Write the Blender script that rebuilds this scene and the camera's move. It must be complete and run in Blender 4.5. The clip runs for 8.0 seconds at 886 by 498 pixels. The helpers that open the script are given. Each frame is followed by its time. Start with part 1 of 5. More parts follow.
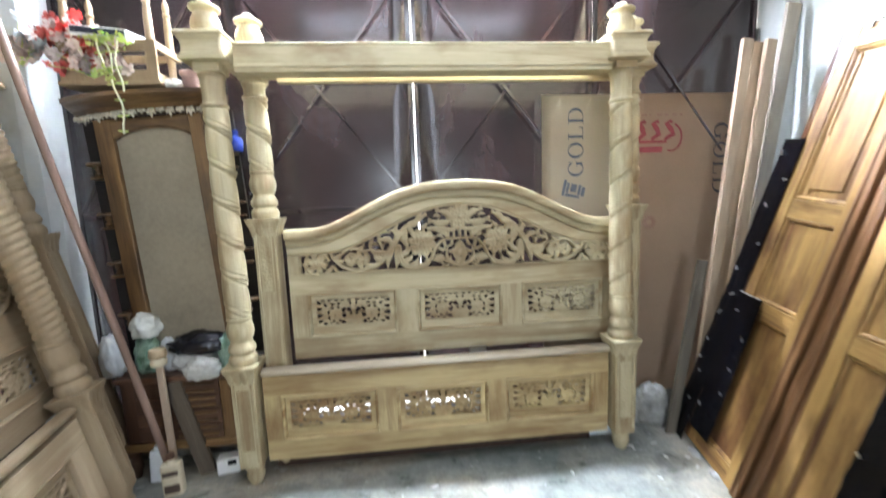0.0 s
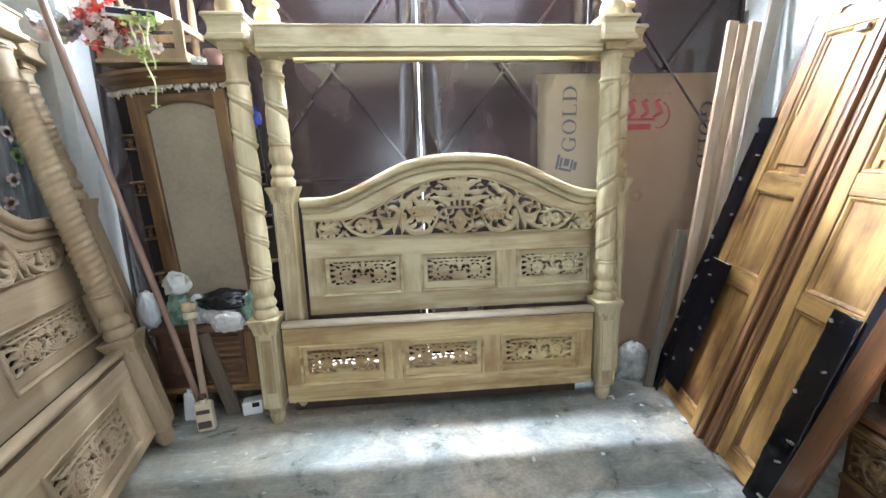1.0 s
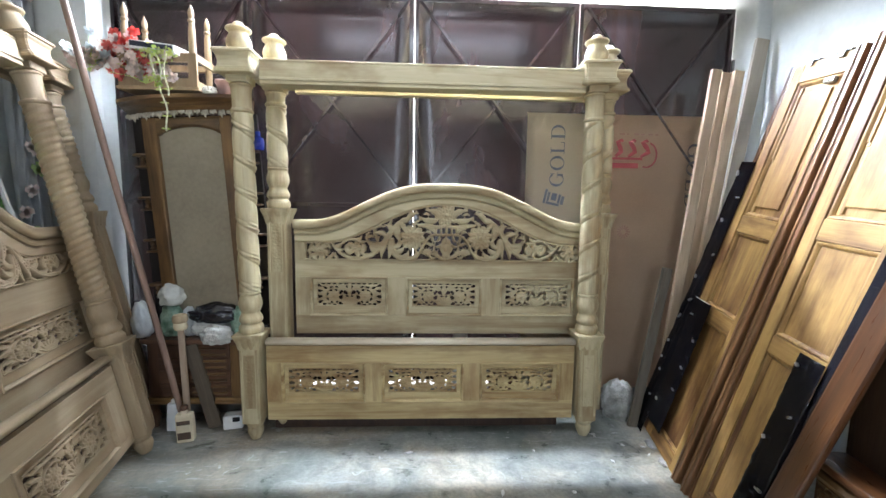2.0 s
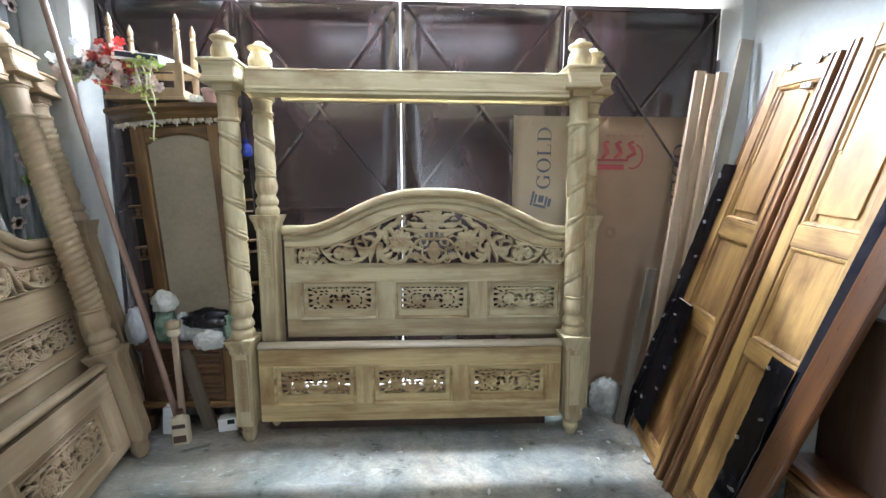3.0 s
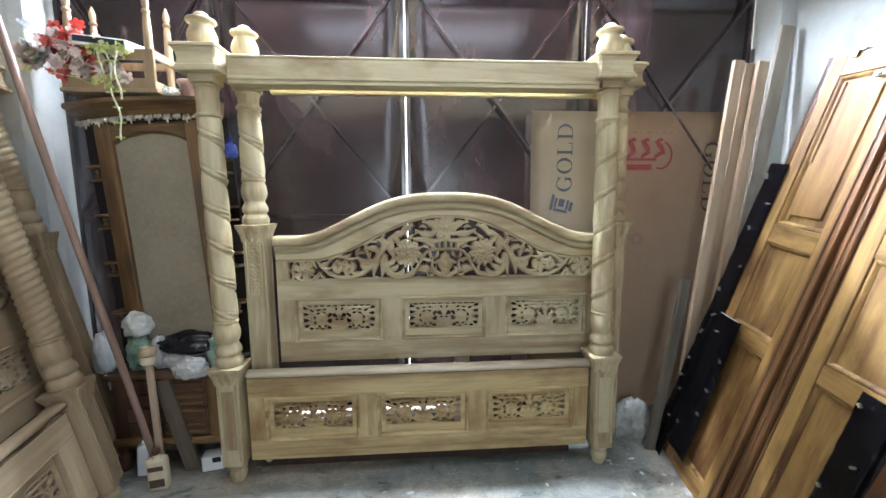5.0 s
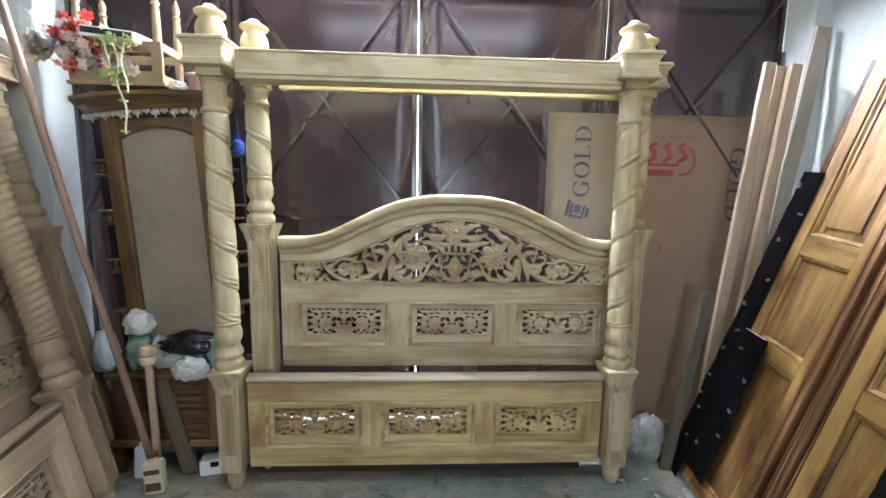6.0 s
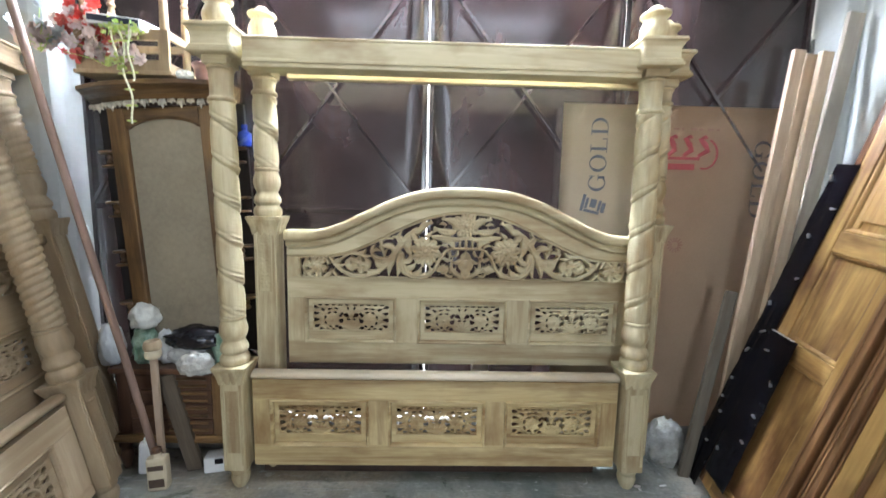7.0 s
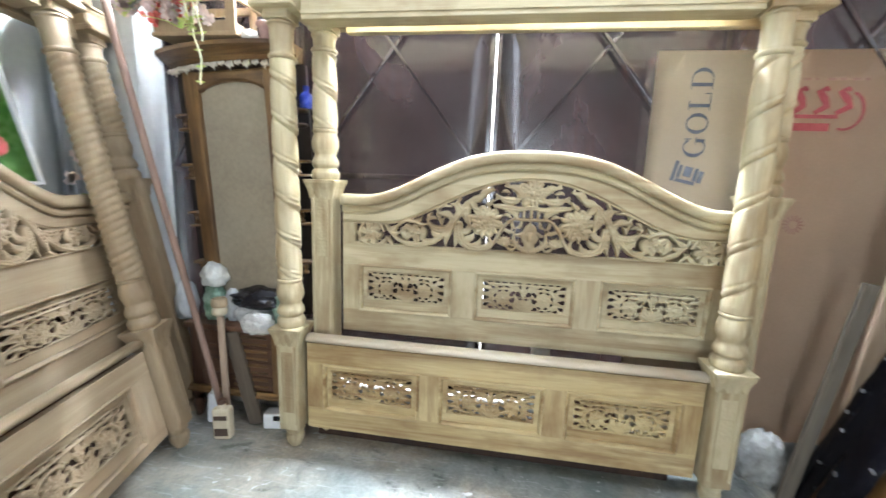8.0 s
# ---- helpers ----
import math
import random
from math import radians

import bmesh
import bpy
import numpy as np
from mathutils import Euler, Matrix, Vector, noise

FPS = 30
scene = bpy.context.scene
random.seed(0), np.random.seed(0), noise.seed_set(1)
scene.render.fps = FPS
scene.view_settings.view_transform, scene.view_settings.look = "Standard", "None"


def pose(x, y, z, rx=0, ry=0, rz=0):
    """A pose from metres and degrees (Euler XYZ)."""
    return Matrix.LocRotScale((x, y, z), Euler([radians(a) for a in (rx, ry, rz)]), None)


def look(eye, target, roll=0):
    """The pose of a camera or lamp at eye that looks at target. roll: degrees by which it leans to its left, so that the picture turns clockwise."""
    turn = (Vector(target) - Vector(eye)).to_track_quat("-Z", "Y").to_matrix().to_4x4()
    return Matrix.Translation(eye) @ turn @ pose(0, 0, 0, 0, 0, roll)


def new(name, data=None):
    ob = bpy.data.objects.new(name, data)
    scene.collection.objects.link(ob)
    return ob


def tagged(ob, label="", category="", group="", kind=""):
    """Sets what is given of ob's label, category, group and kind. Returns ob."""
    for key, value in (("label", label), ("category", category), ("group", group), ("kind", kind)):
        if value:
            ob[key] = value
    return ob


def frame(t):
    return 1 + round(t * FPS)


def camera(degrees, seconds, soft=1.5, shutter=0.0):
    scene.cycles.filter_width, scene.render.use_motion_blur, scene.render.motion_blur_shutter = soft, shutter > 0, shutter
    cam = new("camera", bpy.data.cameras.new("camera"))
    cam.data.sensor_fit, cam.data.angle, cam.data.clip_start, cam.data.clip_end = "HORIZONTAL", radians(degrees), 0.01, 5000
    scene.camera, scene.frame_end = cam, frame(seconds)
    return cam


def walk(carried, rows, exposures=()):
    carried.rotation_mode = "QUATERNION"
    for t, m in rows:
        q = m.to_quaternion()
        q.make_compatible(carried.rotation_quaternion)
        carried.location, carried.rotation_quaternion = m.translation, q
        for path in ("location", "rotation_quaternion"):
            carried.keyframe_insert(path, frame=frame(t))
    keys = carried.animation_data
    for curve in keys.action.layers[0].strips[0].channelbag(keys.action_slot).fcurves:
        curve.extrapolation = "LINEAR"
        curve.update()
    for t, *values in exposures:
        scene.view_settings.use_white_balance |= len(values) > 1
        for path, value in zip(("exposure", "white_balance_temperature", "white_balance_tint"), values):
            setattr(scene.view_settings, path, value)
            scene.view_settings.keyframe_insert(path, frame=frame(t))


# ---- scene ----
cam = camera(96.5, 8.0, soft=1.5, shutter=0.5)
PATH = [
    (0, (-0.141, -1.899, 1.385), (0.037, 0.077, 1.131), -2.1),
    (0.5, (-0.164, -2.053, 1.327), (0.069, -0.113, 0.897), -1.6),
    (1, (-0.152, -2.11, 1.35), (0.006, -0.149, 0.991), -1.6),
    (1.5, (-0.04, -2.142, 1.315), (0.145, -0.178, 0.988), 0.7),
    (1.7, (-0.014, -2.16, 1.318), (0.099, -0.174, 1.108), 1.6),
    (2.8, (0.071, -2.21, 1.428), (0.146, -0.226, 1.181), 0.5),
    (3, (0.083, -2.21, 1.418), (0.172, -0.228, 1.164), 0.2),
    (3.5, (0.061, -2.209, 1.413), (0.142, -0.218, 1.244), 0.2),
    (4, (0.026, -2.11, 1.41), (0.095, -0.119, 1.231), 0.9),
    (4.5, (-0.05, -1.982, 1.441), (0.14, 0.003, 1.28), -1.0),
    (4.7, (-0.023, -1.965, 1.449), (0.146, 0.01, 1.185), -0.9),
    (5.8, (-0.037, -1.862, 1.443), (0.05, 0.123, 1.22), 1.1),
    (6, (-0.024, -1.858, 1.448), (0.07, 0.125, 1.204), 1.0),
    (6.5, (-0.019, -1.857, 1.447), (0.069, 0.13, 1.233), 1.2),
    (7, (-0.028, -1.8, 1.413), (0.021, 0.185, 1.17), 1.3),
    (7.5, (0.017, -1.702, 1.328), (-0.049, 0.27, 1.001), 2.2),
    (8, (0.01, -1.657, 1.336), (-0.279, 0.292, 0.995), 2.2),
]
EXPOSURES = [(0.0, 1.22), (0.5, 1.08), (1.0, 1.20), (1.5, 1.00), (3.0, 0.74), (3.5, 0.74), (4.5, 0.76), (6.0, 0.86), (6.5, 0.88), (7.2, 1.27), (7.5, 1.40), (8.0, 1.58)]
walk(cam, [(t, look(eye, target, roll)) for t, eye, target, roll in PATH], EXPOSURES)

ENTRANCE_W, SLOT_W, TOP_FILL_W = 26.0, 370.0, 10.0

# ---- world, sun, large lights ----
world = bpy.data.worlds.new("sky")
scene.world = world
world.use_nodes = True
wn = world.node_tree
sky = wn.nodes.new("ShaderNodeTexSky")
sky.sky_type, sky.sun_disc = "NISHITA", False
sky.sun_elevation, sky.sun_rotation = radians(62), radians(160)
wn.links.new(sky.outputs["Color"], wn.nodes["Background"].inputs["Color"])
wn.nodes["Background"].inputs["Strength"].default_value = 0.15

sun = new("sun", bpy.data.lights.new("sun", "SUN"))
sun.data.energy, sun.data.angle, sun.data.color = 4.0, radians(0.5), (1.0, 0.95, 0.86)
sun.matrix_world = look((0, 0, 10), (0.9, -1.4, 6.6))


def area_lamp(name, m, width, height, watts, tint, spread=180):
    ob = new(name, bpy.data.lights.new(name, "AREA"))
    ob.data.shape, ob.data.size, ob.data.size_y = "RECTANGLE", width, height
    ob.data.energy, ob.data.color, ob.data.spread = watts, tint, radians(spread)
    ob.matrix_world = m
    return ob


# the sky's light in the workshop's wide entrance and in the slot over the gate
area_lamp("entrance_daylight", look((0.0, -5.0, 1.08), (0, 0.0, 1.2)), 1.2, 2.0, ENTRANCE_W, (0.73, 0.83, 1.0))
area_lamp("slot_daylight", look((-0.10, 0.405, 2.668), (-0.10, 0.17, 1.36)), 2.7, 0.10, SLOT_W, (0.72, 0.83, 1.0), 146)
# added fill from above, with no visible source, over the middle of the room
area_lamp("added_top_fill", look((0.0, -0.70, 2.80), (0.0, -0.699, 0.0)), 1.7, 0.46, TOP_FILL_W, (0.73, 0.83, 1.0))

# a pale backdrop whose own glow stands in for the bright outdoors
backdrop = bpy.data.materials.new("glowing_distance")
backdrop.use_nodes = True
glow = backdrop.node_tree.nodes["Principled BSDF"]
glow.inputs["Base Color"].default_value = (0.8, 0.8, 0.78, 1)
glow.inputs["Emission Color"].default_value = (1.0, 0.98, 0.95, 1)
glow.inputs["Emission Strength"].default_value = 2.5


# ---- materials ----
def material(name):
    m = bpy.data.materials.new(name)
    m.use_nodes = True
    t = m.node_tree
    return m, t, t.nodes["Principled BSDF"]


def add(t, kind, **values):
    n = t.nodes.new(kind)
    for key, value in values.items():
        n.inputs[key].default_value = value
    return n


def coords(t, scale, turn=(0, 0, 0), shift=True):
    """Object coordinates, scaled, and shifted for each object by its random number."""
    c = t.nodes.new("ShaderNodeTexCoord")
    mp = add(t, "ShaderNodeMapping", Scale=scale, Rotation=turn)
    if shift:
        info = t.nodes.new("ShaderNodeObjectInfo")
        mul = t.nodes.new("ShaderNodeMath")
        mul.operation = "MULTIPLY"
        mul.inputs[1].default_value = 17.0
        t.links.new(info.outputs["Random"], mul.inputs[0])
        va = t.nodes.new("ShaderNodeVectorMath")
        va.operation = "ADD"
        t.links.new(c.outputs["Object"], va.inputs[0])
        t.links.new(mul.outputs[0], va.inputs[1])
        t.links.new(va.outputs[0], mp.inputs["Vector"])
    else:
        t.links.new(c.outputs["Object"], mp.inputs["Vector"])
    return mp.outputs["Vector"]


def noise_tex(t, vec, scale, detail=5.0, rough=0.6, distort=0.0):
    n = add(t, "ShaderNodeTexNoise", Scale=scale, Detail=detail, Roughness=rough, Distortion=distort)
    t.links.new(vec, n.inputs["Vector"])
    return n.outputs["Fac"]


def ramp(t, fac, stops):
    r = t.nodes.new("ShaderNodeValToRGB")
    el = r.color_ramp.elements
    while len(el) < len(stops):
        el.new(0.5)
    for e, (p, c) in zip(el, stops):
        e.position, e.color = p, (*c, 1) if len(c) == 3 else c
    t.links.new(fac, r.inputs["Fac"])
    return r.outputs["Color"]


def mix(t, fac, a, b, blend="MIX"):
    n = t.nodes.new("ShaderNodeMix")
    n.data_type, n.blend_type = "RGBA", blend
    for sock, v in ((n.inputs["Factor"], fac), (n.inputs["A"], a), (n.inputs["B"], b)):
        if isinstance(v, (int, float)):
            sock.default_value = v
        elif isinstance(v, tuple):
            sock.default_value = (*v, 1)
        else:
            t.links.new(v, sock)
    return n.outputs["Result"]


def bump(t, p, fac, strength, distance=0.002):
    b = add(t, "ShaderNodeBump", Strength=strength, Distance=distance)
    t.links.new(fac, b.inputs["Height"])
    t.links.new(b.outputs["Normal"], p.inputs["Normal"])


def grey(v):
    return (v, v, v)


def wood(name, light, dark, axis="z", rough=0.6, coat=0.0, stain=0.5, stain_tint=None, figure=1.3):
    """Wood with its grain along one local axis: fine fibres, broad figure, and blotchy stains."""
    m, t, p = material(name)
    long = {"x": (0.9, 14, 14), "y": (14, 0.9, 14), "z": (14, 14, 0.9)}[axis]
    v = coords(t, long)
    fine = noise_tex(t, v, 9.0, 6, 0.65, 0.3)
    broad = noise_tex(t, v, figure, 4, 0.55, 0.8)
    v2 = coords(t, {"x": (0.55, 1.2, 1.2), "y": (1.2, 0.55, 1.2), "z": (1.2, 1.2, 0.55)}[axis])
    blot = noise_tex(t, v2, 4.5, 4, 0.6)
    mid = tuple((a + b) / 2 for a, b in zip(light, dark))
    c = ramp(t, broad, [(0.3, dark), (0.5, mid), (0.68, light)])
    c = mix(t, 0.22, c, ramp(t, fine, [(0.35, dark), (0.62, light)]))
    st = stain_tint or tuple(0.6 * a for a in dark)
    c = mix(t, ramp(t, blot, [(0.46, grey(0)), (0.70, grey(stain))]), c, st)
    smear = noise_tex(t, coords(t, tuple(0.28 * a for a in long)), 2.4, 5, 0.65, 0.4)
    c = mix(t, ramp(t, smear, [(0.50, grey(0)), (0.68, grey(stain))]), c, st)
    t.links.new(c, p.inputs["Base Color"])
    t.links.new(ramp(t, fine, [(0.3, grey(min(1, rough + 0.1))), (0.7, grey(max(0.05, rough - 0.08)))]), p.inputs["Roughness"])
    p.inputs["Coat Weight"].default_value = coat
    p.inputs["Coat Roughness"].default_value = 0.15
    bump(t, p, fine, 0.25, 0.001)
    return m


def mottled(name, a, b, scale=6.0, rough=0.6, metal=0.0, rel=0.2, fine=60.0, spec=0.5, deep=0.0015):
    """A plain stuff with a broad unevenness and a fine one."""
    m, t, p = material(name)
    v = coords(t, (1, 1, 1))
    n1, n2 = noise_tex(t, v, scale, 5, 0.6), noise_tex(t, v, fine, 4, 0.6)
    c = mix(t, 0.3, ramp(t, n1, [(0.3, a), (0.7, b)]), ramp(t, n2, [(0.35, a), (0.65, b)]))
    t.links.new(c, p.inputs["Base Color"])
    t.links.new(ramp(t, n1, [(0.3, grey(max(0.03, rough - 0.08))), (0.7, grey(min(1, rough + 0.1)))]), p.inputs["Roughness"])
    p.inputs["Metallic"].default_value = metal
    p.inputs["Specular IOR Level"].default_value = spec
    bump(t, p, n2, rel, deep)
    return m


def bed_wood(axis):
    return wood("raw_bed_wood_" + axis, (0.560, 0.490, 0.315), (0.425, 0.360, 0.212), axis, 0.62, 0, 0.80, (0.235, 0.150, 0.068))


BED = {a: bed_wood(a) for a in "xz"}
FOOT = {a: wood("stained_bed_wood_" + a, (0.60, 0.485, 0.255), (0.43, 0.315, 0.140), a, 0.56, 0, 0.95, (0.23, 0.125, 0.045), 0.9) for a in "xz"}
# paler copy of the bed wood, for the light on the foot end's top rail
LIT_RAIL = wood("pale_lit_rail_wood", (0.74, 0.66, 0.52), (0.60, 0.51, 0.38), "x", 0.42, 0, 0.35, (0.34, 0.24, 0.12))
TAN = {a: wood("tan_bed_wood_" + a, (0.42, 0.325, 0.205), (0.30, 0.22, 0.13), a, 0.6, 0, 0.45, (0.28, 0.18, 0.10)) for a in "xz"}
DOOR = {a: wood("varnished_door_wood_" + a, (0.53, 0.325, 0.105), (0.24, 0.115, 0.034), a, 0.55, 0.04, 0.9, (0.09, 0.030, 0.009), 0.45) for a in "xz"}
BROWN = {a: wood("dark_varnished_wood_" + a, (0.125, 0.048, 0.016), (0.050, 0.019, 0.008), a, 0.32, 0.35, 0.5) for a in "xz"}
JAMB = {a: wood("brown_jamb_wood_" + a, (0.32, 0.165, 0.072), (0.17, 0.078, 0.034), a, 0.36, 0.3, 0.5) for a in "xz"}
WALNUT = {a: wood("cabinet_wood_" + a, (0.25, 0.140, 0.050), (0.080, 0.038, 0.014), a, 0.42, 0.2, 0.85, (0.03, 0.014, 0.006), 0.9) for a in "xz"}
CHEST = {a: wood("chest_wood_" + a, (0.15, 0.07, 0.035), (0.065, 0.03, 0.016), a, 0.5, 0.1, 0.5) for a in "xz"}
PLANK = wood("planed_plank_wood", (0.53, 0.395, 0.265), (0.36, 0.25, 0.16), "z", 0.65, 0, 0.4)
OLD_PLANK = wood("grey_weathered_wood", (0.20, 0.165, 0.12), (0.11, 0.09, 0.065), "z", 0.8, 0, 0.6)
POLE = wood("reddish_pole_wood", (0.34, 0.22, 0.165), (0.21, 0.135, 0.10), "z", 0.6, 0, 0.4)
PALE_STICK = wood("pale_stick_wood", (0.52, 0.40, 0.29), (0.38, 0.27, 0.19), "z", 0.6, 0, 0.4)
DARK_PLANK = wood("dark_grey_brown_wood", (0.15, 0.115, 0.08), (0.08, 0.06, 0.04), "z", 0.75, 0, 0.5)
STOOL = wood("stool_wood", (0.40, 0.29, 0.17), (0.26, 0.175, 0.095), "z", 0.6, 0, 0.4)
PALE_PLANK = wood("whitish_plank_wood", (0.42, 0.36, 0.29), (0.31, 0.26, 0.205), "z", 0.6, 0, 0.35)
CARD = mottled("beige_cardboard", (0.56, 0.47, 0.35), (0.64, 0.55, 0.42), 3, 0.8, 0, 0.1, 120)
CARD_PINK = mottled("pinkish_brown_cardboard", (0.50, 0.352, 0.235), (0.60, 0.435, 0.30), 3, 0.75, 0, 0.1, 120)
INK_BLUE = mottled("blue_grey_ink", (0.075, 0.090, 0.125), (0.13, 0.145, 0.18), 20, 0.7)
INK_DARK = mottled("dark_ink", (0.06, 0.055, 0.06), (0.12, 0.10, 0.10), 20, 0.7)
INK_FAINT = mottled("faded_red_ink", (0.43, 0.235, 0.17), (0.50, 0.33, 0.25), 16, 0.7)
INK_RED = mottled("red_ink", (0.27, 0.032, 0.042), (0.42, 0.10, 0.10), 14, 0.7)


def plaster(name, a, b):
    """Limewashed plaster with cloudy patches, a few yellow damp stains and fine trowel relief."""
    w, t, p = material(name)
    v = coords(t, (1, 1, 1), shift=False)
    n1, n2, n3 = noise_tex(t, v, 1.6, 5, 0.6), noise_tex(t, v, 40, 4, 0.6), noise_tex(t, v, 2.7, 4, 0.55, 0.4)
    c = mix(t, 0.3, ramp(t, n1, [(0.3, a), (0.7, b)]), ramp(t, n2, [(0.35, a), (0.65, b)]))
    c = mix(t, ramp(t, n3, [(0.62, grey(0)), (0.74, grey(0.55))]), c, (0.42, 0.37, 0.24))
    t.links.new(c, p.inputs["Base Color"])
    p.inputs["Roughness"].default_value = 0.78
    bump(t, p, n2, 0.3, 0.0015)
    return w


WALL = plaster("whitewashed_wall", (0.56, 0.58, 0.565), (0.68, 0.695, 0.675))
# for the unseen back wall: dark, to cut bounce and the gate's reflections
DARK_BACK_WALL = mottled("dark_unseen_wall", (0.050, 0.036, 0.030), (0.095, 0.068, 0.055), 7, 0.9, 0, 0.4, 50)
CEIL = mottled("ceiling_paint", (0.62, 0.63, 0.62), (0.72, 0.73, 0.72), 1.2, 0.8, 0, 0.2, 40)
CONCRETE_DARK = mottled("threshold_concrete", (0.13, 0.12, 0.11), (0.22, 0.21, 0.19), 8, 0.9, 0, 0.4, 60)
YARD = mottled("yard_concrete", (0.42, 0.40, 0.37), (0.55, 0.53, 0.49), 0.7, 0.9, 0, 0.3, 30)
BLACK = mottled("black_plastic", (0.004, 0.004, 0.007), (0.012, 0.012, 0.017), 10, 0.18, 0, 0.5, 12, 0.5, 0.006)
SCREW = mottled("bright_staple_metal", (0.62, 0.62, 0.62), (0.75, 0.75, 0.74), 20, 0.3, 1.0)
STEEL = mottled("hinge_steel", (0.25, 0.24, 0.23), (0.4, 0.39, 0.38), 20, 0.4, 1.0)
WHITE_PLASTIC = mottled("white_plastic", (0.72, 0.72, 0.70), (0.82, 0.82, 0.80), 9, 0.4)
WHITE_CLOTH = mottled("white_cloth", (0.58, 0.58, 0.52), (0.76, 0.76, 0.70), 12, 0.9, 0, 0.9, 26, 0.4, 0.012)
GREEN_CLOTH = mottled("green_cloth", (0.03, 0.12, 0.06), (0.40, 0.52, 0.42), 15, 0.35, 0, 0.9, 26, 0.6, 0.012)
BLUE_BLACK = mottled("blue_black_plastic", (0.010, 0.012, 0.028), (0.02, 0.022, 0.045), 14, 0.35)
BLUE_PLASTIC = mottled("blue_plastic", (0.02, 0.04, 0.22), (0.03, 0.06, 0.32), 14, 0.25)
RED_PETAL = mottled("red_petal", (0.70, 0.07, 0.06), (0.80, 0.24, 0.20), 20, 0.6)
PINK_PETAL = mottled("pink_petal", (0.80, 0.60, 0.55), (0.88, 0.80, 0.75), 20, 0.6)
CORD = mottled("cream_plant_cord", (0.62, 0.62, 0.38), (0.76, 0.75, 0.54), 30, 0.7)
LEAF = mottled("yellow_green_leaf", (0.55, 0.66, 0.14), (0.78, 0.82, 0.36), 20, 0.5)
LABEL_DARK = mottled("dark_brown_label", (0.05, 0.03, 0.02), (0.10, 0.06, 0.04), 20, 0.5)
LEAF.node_tree.nodes["Principled BSDF"].inputs["Subsurface Weight"].default_value = 0.5
CREAM = mottled("cream_brush_block", (0.52, 0.44, 0.30), (0.64, 0.56, 0.40), 14, 0.6)
BOARD = mottled("grey_beige_backing_board", (0.20, 0.168, 0.118), (0.33, 0.280, 0.200), 2.6, 0.5, 0, 0.1, 50)
FABRIC = mottled("pale_curtain_cloth", (0.56, 0.59, 0.60), (0.72, 0.73, 0.73), 5, 0.85, 0, 0.7, 24, 0.4, 0.008)
PIC_GREEN = mottled("picture_green", (0.03, 0.13, 0.02), (0.12, 0.28, 0.05), 22, 0.25)
PIC_LIGHT = mottled("picture_pale_green", (0.25, 0.40, 0.12), (0.40, 0.50, 0.22), 30, 0.25)


def gate_paint():
    """Maroon-brown enamel on sheet steel, chalky in drifts and rust-stained."""
    m, t, p = material("maroon_gate_paint")
    v = coords(t, (1, 1, 0.45))
    n1 = noise_tex(t, v, 2.1, 6, 0.62, 0.6)
    n2 = noise_tex(t, coords(t, (9, 9, 0.5)), 2.6, 5, 0.6)
    c = ramp(t, n1, [(0.34, (0.009, 0.004, 0.0045)), (0.52, (0.024, 0.012, 0.014)), (0.70, (0.066, 0.044, 0.048))])
    c = mix(t, ramp(t, n2, [(0.45, grey(0)), (0.75, grey(0.45))]), c, (0.055, 0.016, 0.011))
    t.links.new(c, p.inputs["Base Color"])
    t.links.new(ramp(t, n1, [(0.3, grey(0.13)), (0.7, grey(0.26))]), p.inputs["Roughness"])
    p.inputs["Specular IOR Level"].default_value = 1.0
    bump(t, p, n1, 0.14, 0.012)
    return m


